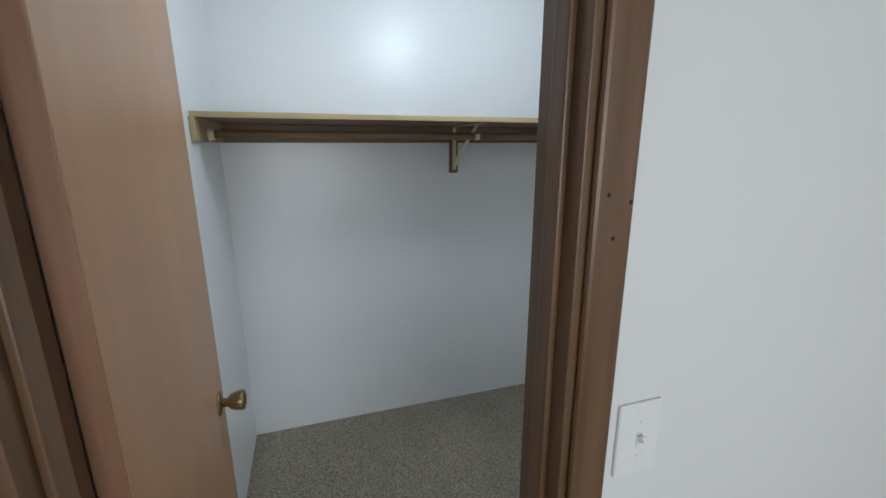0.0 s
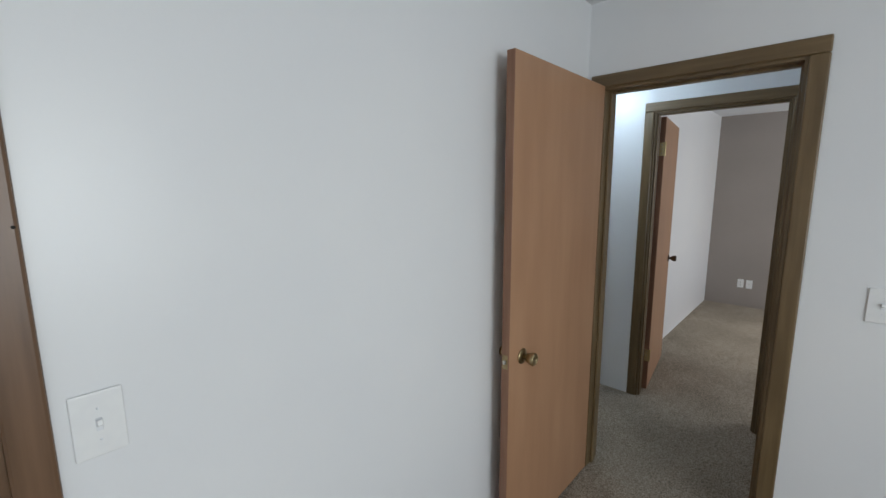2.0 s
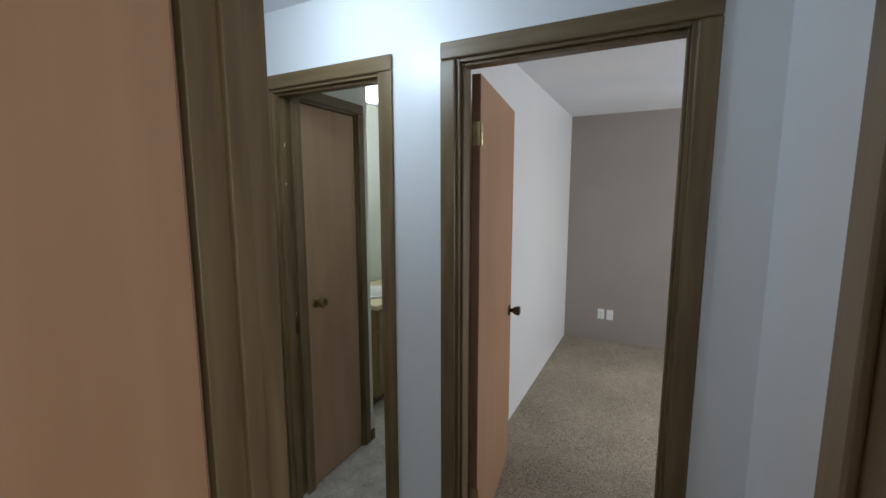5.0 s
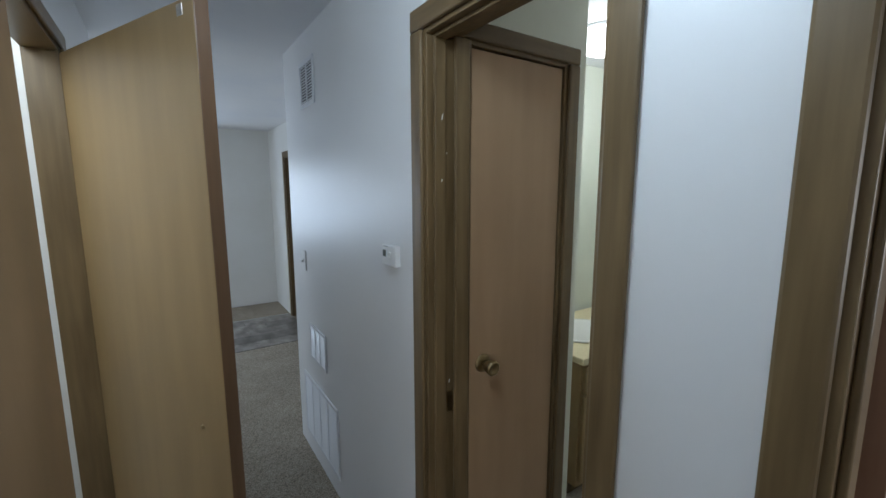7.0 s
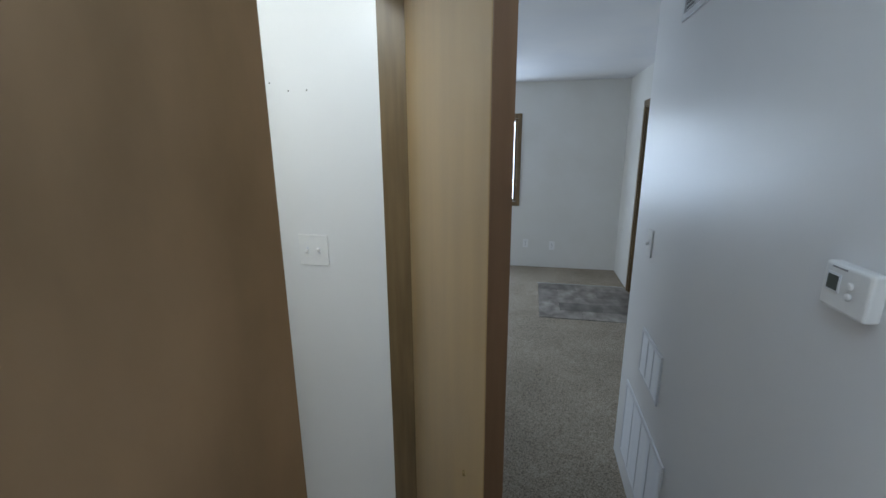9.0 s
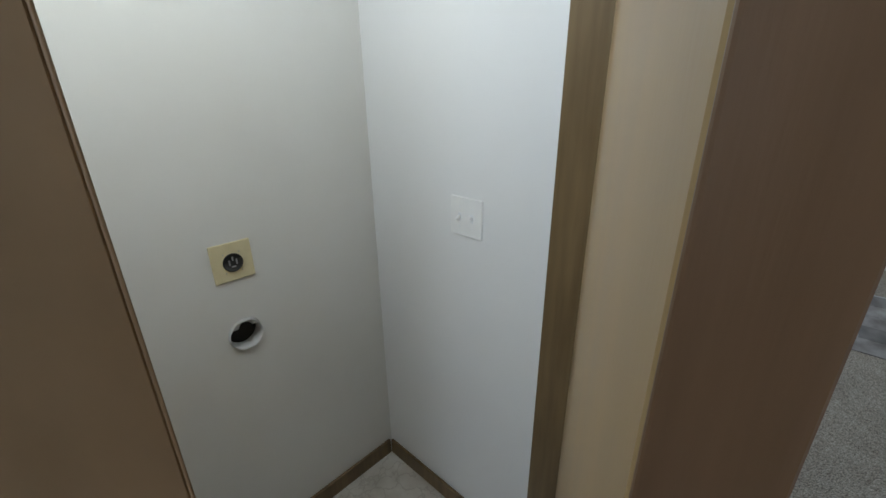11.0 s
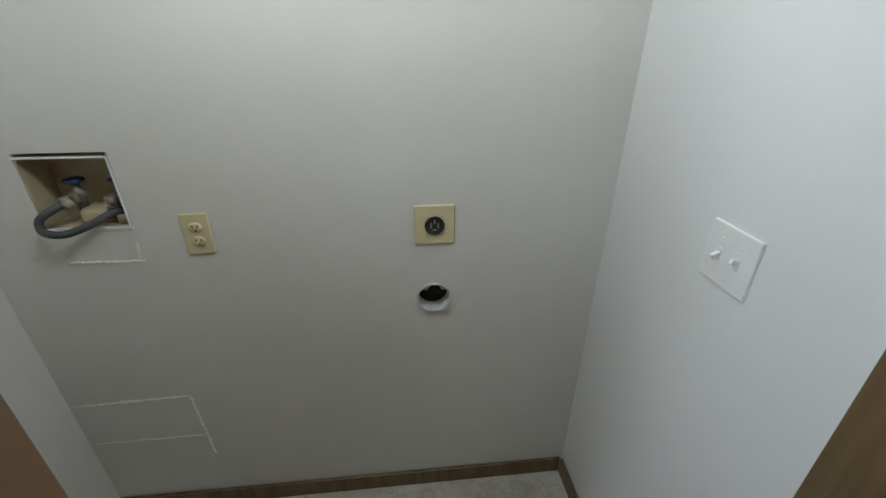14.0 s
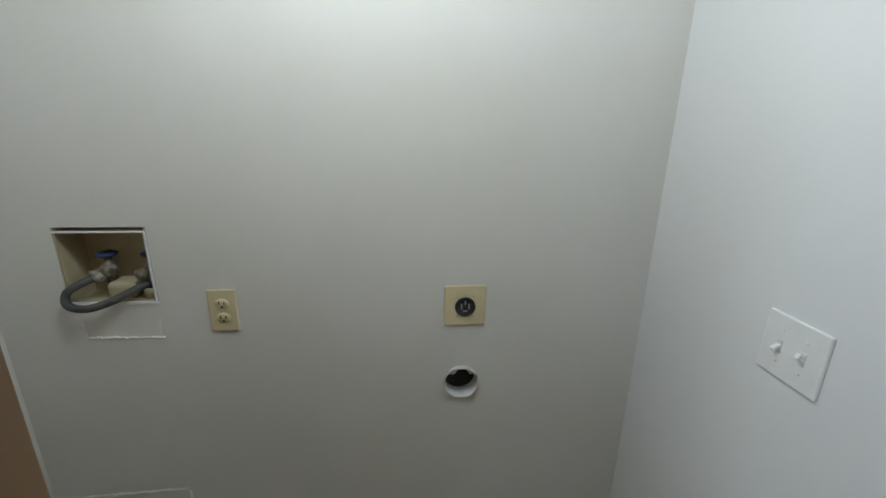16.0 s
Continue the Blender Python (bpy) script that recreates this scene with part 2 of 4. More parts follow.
def lathe(bm, profile, m=Matrix(), seg=24, lobes=0, depth=0.0):
    """Turns (radius, height) pairs about z; lobes flute the wall."""
    rings = []
    for k, (r, h) in enumerate(profile):
        ring = []
        for i in range(seg):
            a = 2 * math.pi * i / seg
            rr = r * (1 - depth * (0.5 + 0.5 * math.cos(lobes * a))) if lobes and 0 < k < len(profile) - 1 else r
            ring.append(bm.verts.new(m @ Vector((rr * math.cos(a), rr * math.sin(a), h))))
        rings.append(ring)
    for a, b in zip(rings, rings[1:]):
        for i in range(seg):
            f = bm.faces.new((a[i], a[(i + 1) % seg], b[(i + 1) % seg], b[i]))
            f.smooth = True
    if profile[0][0] > 1e-5:
        bm.faces.new(list(reversed(rings[0])))
    if profile[-1][0] > 1e-5:
        bm.faces.new(rings[-1])


def tube(bm, pts, r, seg=14):
    pts = [Vector(p) for p in pts]
    rings = []
    up = Vector((0, 0, 1))
    for i, p in enumerate(pts):
        d = (pts[min(i + 1, len(pts) - 1)] - pts[max(i - 1, 0)]).normalized()
        s = d.cross(up)
        if s.length < 0.05:
            s = d.cross(Vector((0, 1, 0)))
        s.normalize()
        u = s.cross(d)
        rings.append([bm.verts.new(p + r * (math.cos(2 * math.pi * k / seg) * s + math.sin(2 * math.pi * k / seg) * u)) for k in range(seg)])
    for a, b in zip(rings, rings[1:]):
        for k in range(seg):
            f = bm.faces.new((a[k], a[(k + 1) % seg], b[(k + 1) % seg], b[k]))
            f.smooth = True
    bm.faces.new(list(reversed(rings[0])))
    bm.faces.new(rings[-1])


def smooth_path(pts, n=8):
    out = []
    p = [Vector(q) for q in pts]
    p = [2 * p[0] - p[1]] + p + [2 * p[-1] - p[-2]]
    for i in range(1, len(p) - 2):
        for k in range(n):
            t = k / n
            a, b, c, d = p[i - 1], p[i], p[i + 1], p[i + 2]
            out.append(0.5 * ((2 * b) + (c - a) * t + (2 * a - 5 * b + 4 * c - d) * t * t + (3 * b - a - 3 * c + d) * t ** 3))
    out.append(p[-2])
    return out


def mesh_of(name, bm, material):
    bmesh.ops.recalc_face_normals(bm, faces=bm.faces)
    me = bpy.data.meshes.new(name)
    bm.to_mesh(me)
    bm.free()
    me.materials.append(material)
    return me


def part(name, bm, material, parent=None, label=""):
    ob = new(name, mesh_of(name, bm, material))
    ob.parent = parent
    return tagged(ob, label)


def bpart(name, dims, material, parent=None, label="", bevel=0.002):
    bm = bmesh.new()
    box(bm, *dims, bevel=bevel)
    return part(name, bm, material, parent, label)


def thing(name, label, category, m=Matrix(), group="", kind=""):
    ob = new(name)
    ob.empty_display_size = 0.05
    ob.matrix_world = m
    return tagged(ob, label, category, group, kind)


def structure(name, bm, material, label, category):
    return tagged(part(name, bm, material), label, category, kind="structure")


def wall(name, axis, p0, p1, a0, a1, z0, z1, openings, material, label):
    """A wall of thickness p0..p1 across `axis`, running a0..a1, with openings (b0, b1, zb, zt)."""
    bm = bmesh.new()
    cuts = sorted({a0, a1, *[v for o in openings for v in o[:2]]})
    for b0, b1 in zip(cuts, cuts[1:]):
        hole = [o for o in openings if o[0] <= b0 + 1e-6 and o[1] >= b1 - 1e-6]
        spans = [(z0, z1)] if not hole else [s for s in ((z0, hole[0][2]), (hole[0][3], z1)) if s[1] - s[0] > 1e-4]
        for s0, s1 in spans:
            if axis == "x":
                box(bm, p0, p1, b0, b1, s0, s1)
            else:
                box(bm, b0, b1, p0, p1, s0, s1)
    bmesh.ops.remove_doubles(bm, verts=bm.verts, dist=1e-5)
    return structure(name, bm, material, label, "wall")


def slab(name, x0, x1, y0, y1, z0, z1, material, label, category):
    bm = bmesh.new()
    box(bm, x0, x1, y0, y1, z0, z1)
    return structure(name, bm, material, label, category)


# ---------------------------------------------------------------- the setting
HC = 2.36          # hall and living room ceiling
RC = 2.42          # bedroom ceiling
slab("floor", -3.6, 4.5, -3.7, 6.2, -0.12, 0.0, CARPET, "beige speckled loop-pile carpet through the rooms", "carpet")
slab("floor_laundry", -0.61, 0.145, 0.095, 1.76, 0.002, 0.006, VINYL, "stone-patterned sheet vinyl in the laundry closet", "vinyl floor")
slab("floor_bathroom", 1.16, 2.95, 0.16, 1.62, 0.002, 0.006, VINYL, "stone-patterned sheet vinyl in the bathroom", "vinyl floor")
slab("ceiling_bedroom", -3.6, 0.225, -3.7, 0.055, RC, RC + 0.015, CEIL, "white textured bedroom ceiling", "ceiling")
slab("ceiling_closet", -2.85, -0.71, 0.0, 1.92, RC + 0.02, RC + 0.12, CEIL, "white closet ceiling", "ceiling")
slab("ceiling_hall", 0.225, 1.2, -3.1, 2.6, HC, HC + 0.1, CEIL, "white textured hall ceiling", "ceiling")
slab("ceiling_laundry", -0.60, 0.225, 0.07, 1.95, HC, HC + 0.1, CEIL, "white laundry closet ceiling", "ceiling")
slab("ceiling_living", -3.2, 1.9, 2.6, 6.2, HC, HC + 0.1, CEIL, "white textured living room ceiling", "ceiling")
slab("ceiling_bedroom_two", 1.2, 4.5, -3.1, 0.16, 2.385, 2.485, CEIL, "white textured ceiling of the second bedroom", "ceiling")
slab("ceiling_bathroom", 1.2, 3.05, 0.16, 1.75, HC, HC + 0.1, CEIL, "white bathroom ceiling", "ceiling")

# bedroom one: closet wall, door wall, and the plain walls behind the camera
wall("wall_bedroom_north", "y", 0.0, 0.06, -0.71, 0.09, 0, RC, [], PAINT, "smooth white bedroom wall behind the open door")
wall("wall_closet_front", "y", 0.0, 0.11, -3.6, -0.71, 0, RC, [(-2.66, -2.024, 0, 2.05)], PAINT, "smooth white bedroom wall with the closet doorway")
wall("wall_bedroom_door", "x", 0.09, 0.225, -3.7, 0.06, 0, RC, [(-0.842, -0.075, 0, 2.03)], PAINT, "smooth white bedroom wall with the hall doorway")
wall("wall_bedroom_south", "y", -3.7, -3.58, -3.6, 0.09, 0, RC, [(-2.9, -1.1, 0.85, 2.05)], PAINT, "white bedroom wall with a window")
wall("wall_bedroom_west", "x", -3.6, -3.5, -3.58, 0.0, 0, RC, [], PAINT, "plain white bedroom wall")
# closet
wall("wall_closet_back", "y", 1.81, 1.92, -2.85, -0.61, 0, RC + 0.02, [], PAINT, "white back wall of the closet")
wall("wall_closet_west", "x", -2.85, -2.738, 0.11, 1.81, 0, RC + 0.02, [], PAINT, "white side wall of the closet")
wall("wall_laundry_back", "x", -0.71, -0.61, 0.061, 1.81, 0, RC + 0.02,
     [(0.268, 0.478, 1.14, 1.336), (1.196, 1.306, 0.825, 0.935)], CREAM, "cream wall of the laundry closet with a valve box recess and a vent hole")
wall("wall_laundry_south", "y", 0.061, 0.095, -0.61, 0.225, 0, HC, [], CREAM, "cream side wall of the laundry closet")
wall("wall_laundry_north", "y", 1.763, 1.86, -0.61, 0.137, 0, HC, [], PAINT, "white side wall of the laundry closet with switches")
wall("wall_hall_west", "x", 0.137, 0.225, 0.095, 2.60, 0, HC, [(0.115, 1.713, 0, 2.05)], PAINT, "white hall wall with the laundry opening")
wall("wall_hall_south", "y", -1.05, -0.95, 0.21, 1.105, 0, HC, [], PAINT, "white wall closing the hall")
# the long hall wall
wall("wall_hall_east", "x", 1.105, 1.205, -3.1, 2.47, 0, HC,
     [(-0.75, -0.016, 0, 2.045), (0.297, 0.906, 0, 2.04)], PAINT, "glossy white hall wall with two doorways and air grilles")
# second bedroom
wall("wall_bedroom_two_north", "y", 0.158, 0.26, 1.205, 4.5, 0, 2.48, [], PAINT, "white side wall of the second bedroom")
wall("wall_accent", "x", 4.385, 4.5, -3.0, 0.158, 0, 2.4, [], TAUPE, "taupe painted accent wall of the second bedroom")
wall("wall_bedroom_two_south", "y", -3.1, -3.0, 1.205, 4.5, 0, 2.4, [(2.2, 3.8, 0.85, 2.05)], PAINT, "white wall with a window in the second bedroom")
# bathroom
wall("wall_linen_front", "y", 0.875, 0.955, 1.205, 1.772, 0, HC, [(1.235, 1.68, 0, 2.03)], BATHP, "pale bathroom wall with the linen closet door")
wall("wall_linen_side", "x", 1.702, 1.772, 0.955, 1.62, 0, HC, [], BATHP, "pale side wall of the linen closet")
wall("wall_bathroom_north", "y", 1.62, 1.72, 1.205, 3.05, 0, HC, [], BATHP, "pale bathroom wall behind the vanity")
wall("wall_bathroom_east", "x", 2.95, 3.05, 0.26, 1.62, 0, HC, [], BATHP, "pale bathroom end wall")
# living room
wall("wall_living_north", "y", 5.97, 6.11, -3.2, 1.83, 0, HC, [(-0.85, 0.405, 0.88, 1.93)], CREAM, "cream living room wall with a window")
wall("wall_living_east", "x", 1.71, 1.83, 2.47, 5.97, 0, HC, [(4.17, 5.14, 0, 1.98)], CREAM, "cream living room wall with the entry door")
wall("wall_living_corner", "y", 2.37, 2.47, 1.205, 1.83, 0, HC, [], PAINT, "short white return wall at the end of the hall")
wall("wall_living_west", "x", -3.2, -3.08, 2.60, 5.97, 0, HC, [(3.3, 5.5, 0.65, 2.05)], CREAM, "cream living room wall with a large window")
wall("wall_living_south", "y", 2.50, 2.60, -3.2, 0.137, 0, HC, [], CREAM, "cream living room wall beside the hall")
slab("ground", -60, 60, -60, 60, -0.4, -0.3, mat("lawn", (0.05, 0.09, 0.03), 0.9, color2=(0.08, 0.12, 0.05), scale=3), "mown grass outside the windows", "lawn")


# ---------------------------------------------------------------- door frames
def door_frame(name, axis, f0, f1, a0, a1, top, material, label, sides=(True, True), w=0.06, stop=None):
    """Casing on both faces of the wall f0..f1, jambs, head and stops round the opening a0..a1."""
    t = tagged(new(name), label, "door frame", kind="structure")

    def put(part_name, p0, p1, b0, b1, z0, z1, bevel=0.006, lab=""):
        d = (p0, p1, b0, b1, z0, z1) if axis == "x" else (b0, b1, p0, p1, z0, z1)
        level = TRIMRH if material == TRIMR else TRIMH
        bpart(part_name, d, level if part_name.startswith("head") else material, t, lab, bevel)

    j = 0.018
    put("jamb", f0 - 0.001, f1 + 0.001, a0, a0 + j, 0, top, 0.002)
    put("jamb", f0 - 0.001, f1 + 0.001, a1 - j, a1, 0, top, 0.002)
    put("head_jamb", f0 - 0.001, f1 + 0.001, a0 + j, a1 - j, top - j, top, 0.002)
    for on, q0, q1, outer in ((sides[0], f0 - 0.014, f0 - 0.001, -1), (sides[1], f1 + 0.001, f1 + 0.014, 1)):
        if not on:
            continue
        c0, c1 = a0 + 0.006, a1 - 0.006
        put("casing", q0, q1, c0 - w, c0, 0, top - 0.006)
        put("casing", q0, q1, c1, c1 + w, 0, top - 0.006)
        put("head_casing", q0, q1, c0 - w, c1 + w, top - 0.006, top - 0.006 + w)
    if stop:
        s0, s1 = stop
        put("stop", s0, s1, a0 + j, a0 + j + 0.011, 0, top - j, 0.003)
        put("stop", s0, s1, a1 - j - 0.011, a1 - j, 0, top - j, 0.003)
        put("stop", s0, s1, a0 + j + 0.011, a1 - j - 0.011, top - j - 0.011, top - j, 0.003)
    return t


door_frame("door_frame_closet", "y", 0.0, 0.11, -2.66, -2.024, 2.05, TRIMR, "red-brown stained wooden frame of the closet doorway", stop=(0.03, 0.065))
door_frame("door_frame_bedroom", "x", 0.09, 0.225, -0.842, -0.075, 2.03, TRIM, "brown stained wooden frame of the bedroom doorway", stop=(0.14, 0.175))
door_frame("door_frame_bedroom_two", "x", 1.105, 1.205, -0.75, -0.016, 2.045, TRIM, "brown stained wooden frame of the second bedroom doorway", stop=(1.12, 1.16))
door_frame("door_frame_bathroom", "x", 1.105, 1.205, 0.297, 0.906, 2.04, TRIM, "scuffed brown wooden frame of the bathroom doorway", stop=(1.125, 1.165))
door_frame("door_frame_laundry", "x", 0.137, 0.225, 0.115, 1.713, 2.05, TRIM, "brown stained wooden frame of the laundry opening", sides=(False, True), w=0.05)
door_frame("door_frame_linen", "y", 0.875, 0.955, 1.235, 1.68, 2.03, TRIM, "brown stained wooden frame of the linen closet", sides=(True, False), w=0.055)
door_frame("door_frame_entry", "x", 1.71, 1.83, 4.17, 5.14, 1.98, TRIM, "dark brown frame of the entry door", sides=(True, False), w=0.06)


# ---------------------------------------------------------------- doors
def knob_parts(parent, x, z, y, sign, material=BRASS, size=1.0):
    """Rose, neck and fluted tulip knob, standing out of the face at y along sign."""
    m = Matrix.Translation((x, y, z)) @ Euler((radians(-90 * sign), 0, 0)).to_matrix().to_4x4() @ Matrix.Scale(size, 4)
    bm = bmesh.new()
    lathe(bm, [(0.032, 0.0), (0.032, 0.003), (0.028, 0.006), (0.016, 0.009), (0.0, 0.009)], m)
    rose = part("rose", bm, material, parent, "round aged brass rose")
    bm = bmesh.new()
    lathe(bm, [(0.011, 0.008), (0.011, 0.020), (0.015, 0.023), (0.020, 0.028), (0.0245, 0.042), (0.0265, 0.054), (0.0245, 0.060), (0.019, 0.062), (0.017, 0.058), (0.0, 0.057)], m, 32, 8, 0.07)
    part("knob", bm, material, parent, "fluted aged brass door knob")
    return rose


def flush_door(name, label, w, h, hinge, angle, face_sign, material, edge_material, knobs=(), knob_z=0.92, latch=True, hinges=(), thick=0.035, knob_inset=0.06):
    """A flush slab from its hinge along local x; its thickness lies on face_sign's side of local y = 0."""
    d = thing(name, label, "door", pose(*hinge, 0, 0, angle))
    y0, y1 = (0, thick) if face_sign > 0 else (-thick, 0)
    bm = bmesh.new()
    box(bm, 0.003, w - 0.003, y0, y1, 0.012, h - 0.001, 0.0015, 1)
    part("slab", bm, material, d)
    bpart("edge_strip", (w - 0.003, w, y0 + 0.0005, y1 - 0.0005, 0.012, h - 0.001), edge_material, d, "bare reddish door edge", 0.0012)
    bpart("edge_strip", (0, 0.003, y0 + 0.0005, y1 - 0.0005, 0.012, h - 0.001), edge_material, d, "bare reddish door edge", 0.0012)
    for s in knobs:
        knob_parts(d, w - knob_inset, knob_z, y1 if s > 0 else y0, s, BRONZE if name == "door_bedroom_two" else BRASS)
    if latch:
        lp = bpart("latch_plate", (w, w + 0.0015, (y0 + y1) / 2 - 0.012, (y0 + y1) / 2 + 0.012, knob_z - 0.028, knob_z + 0.028), BRASS, d, "brass latch plate", 0.0005)
        bm = bmesh.new()
        box(bm, w + 0.001, w + 0.011, (y0 + y1) / 2 - 0.006, (y0 + y1) / 2 + 0.006, knob_z - 0.008, knob_z + 0.008, 0.003)
        part("latch_bolt", bm, STEEL, lp)
    for hz, side in hinges:
        yy = y1 if side > 0 else y0
        hb = bpart("hinge_leaf", (-0.0015, 0.0, *sorted((yy - side * 0.030, yy - side * 0.001)), hz - 0.045, hz + 0.045), BRIGHT, d, "brass hinge leaf", 0.0004)
        bm = bmesh.new()
        lathe(bm, [(0.0, -0.048), (0.005, -0.048), (0.0062, -0.045), (0.0062, 0.045), (0.005, 0.049), (0.0, 0.051)], Matrix.Translation((0.0, yy + side * 0.004, hz)), 12)
        part("hinge_pin", bm, BRIGHT, hb)
        for k in (-0.028, 0.0, 0.028):
            bm = bmesh.new()
            lathe(bm, [(0.0035, 0.0), (0.003, 0.001), (0.0, 0.001)], Matrix.Translation((-0.0015, yy - side * 0.016, hz + k)) @ pose(0, 0, 0, 0, -90, 0), 8)
            part("screw", bm, STEEL, hb)
    return d


# closet door, swung into the closet
flush_door("door_closet", "light brown flush wooden closet door standing open", 0.60, 2.02, (-2.606, 0.112, 0), 91.6, 1, DOORW, EDGEW, knobs=(1, -1), knob_z=0.925)
# bedroom door, swung back along the closet wall
flush_door("door_bedroom", "reddish-brown flush wooden bedroom door standing open", 0.79, 2.03, (0.078, -0.094, 0), 180.2, -1, DOORW, EDGEW, knobs=(1, -1), knob_z=0.882, knob_inset=0.095)
# second bedroom door
flush_door("door_bedroom_two", "reddish-brown flush wooden door opened into the second bedroom", 0.755, 2.02, (1.235, -0.062, 0), 7.6, 1, DOORW, EDGEW, knobs=(1, -1), knob_z=0.925, hinges=((1.80, -1), (0.28, -1)))
# laundry doors, half open into the hall
flush_door("door_laundry", "olive-brown flush laundry door pushed partly open", 0.785, 2.025, (0.225, 1.692, 0), -65.1, 1, DOORL, TRIMR, latch=False)
flush_door("door_laundry", "blotched brown flush laundry door with shade in its colour, standing almost shut", 0.780, 2.025, (0.206, 0.140, 0), 88.2, -1, DOORD, DOORD, latch=False)
flush_door("door_linen", "narrow brown flush linen closet door, shut", 0.405, 2.008, (1.660, 0.882, 0), 180.0, -1, LINENW, TRIM, knobs=(1,), knob_z=1.015, latch=False, hinges=((1.82, -1), (0.25, -1)))
flush_door("door_bathroom", "flush brown bathroom door opened against the side wall", 0.53, 2.02, (1.22, 0.313, 0), 3.0, -1, DOORL, EDGEW, knobs=(1,), knob_z=0.92)
flush_door("door_entry", "taupe painted entry door, shut", 0.93, 1.955, (1.75, 5.12, 0), -90.0, 1, DOORM, DOORM, knobs=(-1,), knob_z=0.95, latch=False)

# ---------------------------------------------------------------- wall plates
def screw_head(parent, x, y, z, r=0.003, material=None):
    bm = bmesh.new()
    lathe(bm, [(r, 0.0), (r * 0.8, 0.0012), (0.0, 0.0014)], Matrix.Translation((x, y, z)) @ pose(0, 0, 0, 90, 0, 0), 10)
    part("screw", bm, material or STEEL, parent)


def plate_mesh(parent, w, h, material, label=""):
    bm = bmesh.new()
    box(bm, -w / 2, w / 2, -0.0065, 0, -h / 2, h / 2, 0.0028, 3)
    return part("plate", bm, material, parent, label)


def switch_plate(label, m, w, h, gangs, up):
    """Toggle switch plate on a wall: local x to the right, -y out of the wall."""
    t = thing("light_switch", label, "light switch", m)
    plate_mesh(t, w, h, WHITE)
    for g in range(gangs):
        gx = (g - (gangs - 1) / 2) * 0.046
        bpart("toggle_slot", (gx - 0.005, gx + 0.005, -0.0085, -0.006, -0.012, 0.012), WHITEM, t, "", 0.001)
        s = 1 if up[g] else -1
        bm = bmesh.new()
        box(bm, -0.0042, 0.0042, -0.016, 0.0, -0.005, 0.005, 0.0015, 2)
        bm.transform(pose(gx, -0.006, 0, 28 * -s, 0, 0))
        part("toggle", bm, WHITE, t)
        for sz in (0.030, -0.030):
            screw_head(t, gx, -0.0064, sz, 0.0022, WHITEM)
    return t


def outlet_plate(label, m, material, w=0.07, h=0.114, group=""):
    t = thing("wall_outlet", label, "outlet", m, group)
    plate_mesh(t, w, h, material)
    for cz in (0.0195, -0.0195):
        bm = bmesh.new()
        lathe(bm, [(0.0172, 0.0), (0.0172, 0.0022), (0.0165, 0.003), (0.0, 0.003)], Matrix.Translation((0, -0.006, cz)) @ pose(0, 0, 0, 90, 0, 0) @ Matrix.Diagonal((1, 0.84, 1, 1)), 24)
        r = part("receptacle", bm, material, t)
        bpart("slot", (-0.0075, -0.005, -0.0097, -0.0088, cz - 0.001, cz + 0.008), SLOT, r, "", 0)
        bpart("slot", (0.005, 0.0075, -0.0097, -0.0088, cz - 0.001, cz + 0.007), SLOT, r, "", 0)
        bm = bmesh.new()
        lathe(bm, [(0.0028, 0.0), (0.0028, 0.0008), (0.0, 0.0008)], Matrix.Translation((0, -0.0089, cz - 0.0075)) @ pose(0, 0, 0, 90, 0, 0), 12)
        part("ground_hole", bm, SLOT, r)
    screw_head(t, 0, -0.0066, 0)
    return t


switch_plate("white toggle light switch beside the closet door", pose(-1.909, 0, 1.140), 0.078, 0.124, 1, (True,))
switch_plate("white toggle light switch beside the bedroom door", pose(0.09, -1.118, 1.135, 0, 0, -90), 0.08, 0.124, 1, (True,))
switch_plate("white double toggle switch inside the laundry closet", pose(-0.167, 1.763, 1.219), 0.117, 0.117, 2, (False, True))
switch_plate("white toggle light switch on the glossy hall wall", pose(1.105, 2.22, 1.195, 0, 0, -90), 0.07, 0.114, 1, (False,))
outlet_plate("almond duplex outlet on the laundry wall", pose(-0.61, 0.631, 1.117, 0, 0, 90), ALMOND)
outlet_plate("white outlet low on the taupe wall", pose(4.385, -0.220, 0.294, 0, 0, -90), WHITE, 0.066, 0.108, "outlets on the taupe wall")
cable = thing("cable_plate", "white cable jack plate low on the taupe wall", "wall plate", pose(4.385, -0.310, 0.291, 0, 0, -90), "outlets on the taupe wall")
plate_mesh(cable, 0.066, 0.108, WHITE)
bm = bmesh.new()
lathe(bm, [(0.005, 0.0), (0.005, 0.008), (0.002, 0.009), (0.0, 0.009)], Matrix.Translation((0, -0.006, 0)) @ pose(0, 0, 0, 90, 0, 0), 12)
part("jack", bm, STEEL, cable)
outlet_plate("white outlet low on the living room wall", pose(0.56, 5.97, 0.32), WHITE)
outlet_plate("small white plate low on the living room wall", pose(0.905, 5.97, 0.30), WHITE)
outlet_plate("white outlet low on the hall wall", pose(1.105, 1.10, 0.365, 0, 0, -90), WHITE)

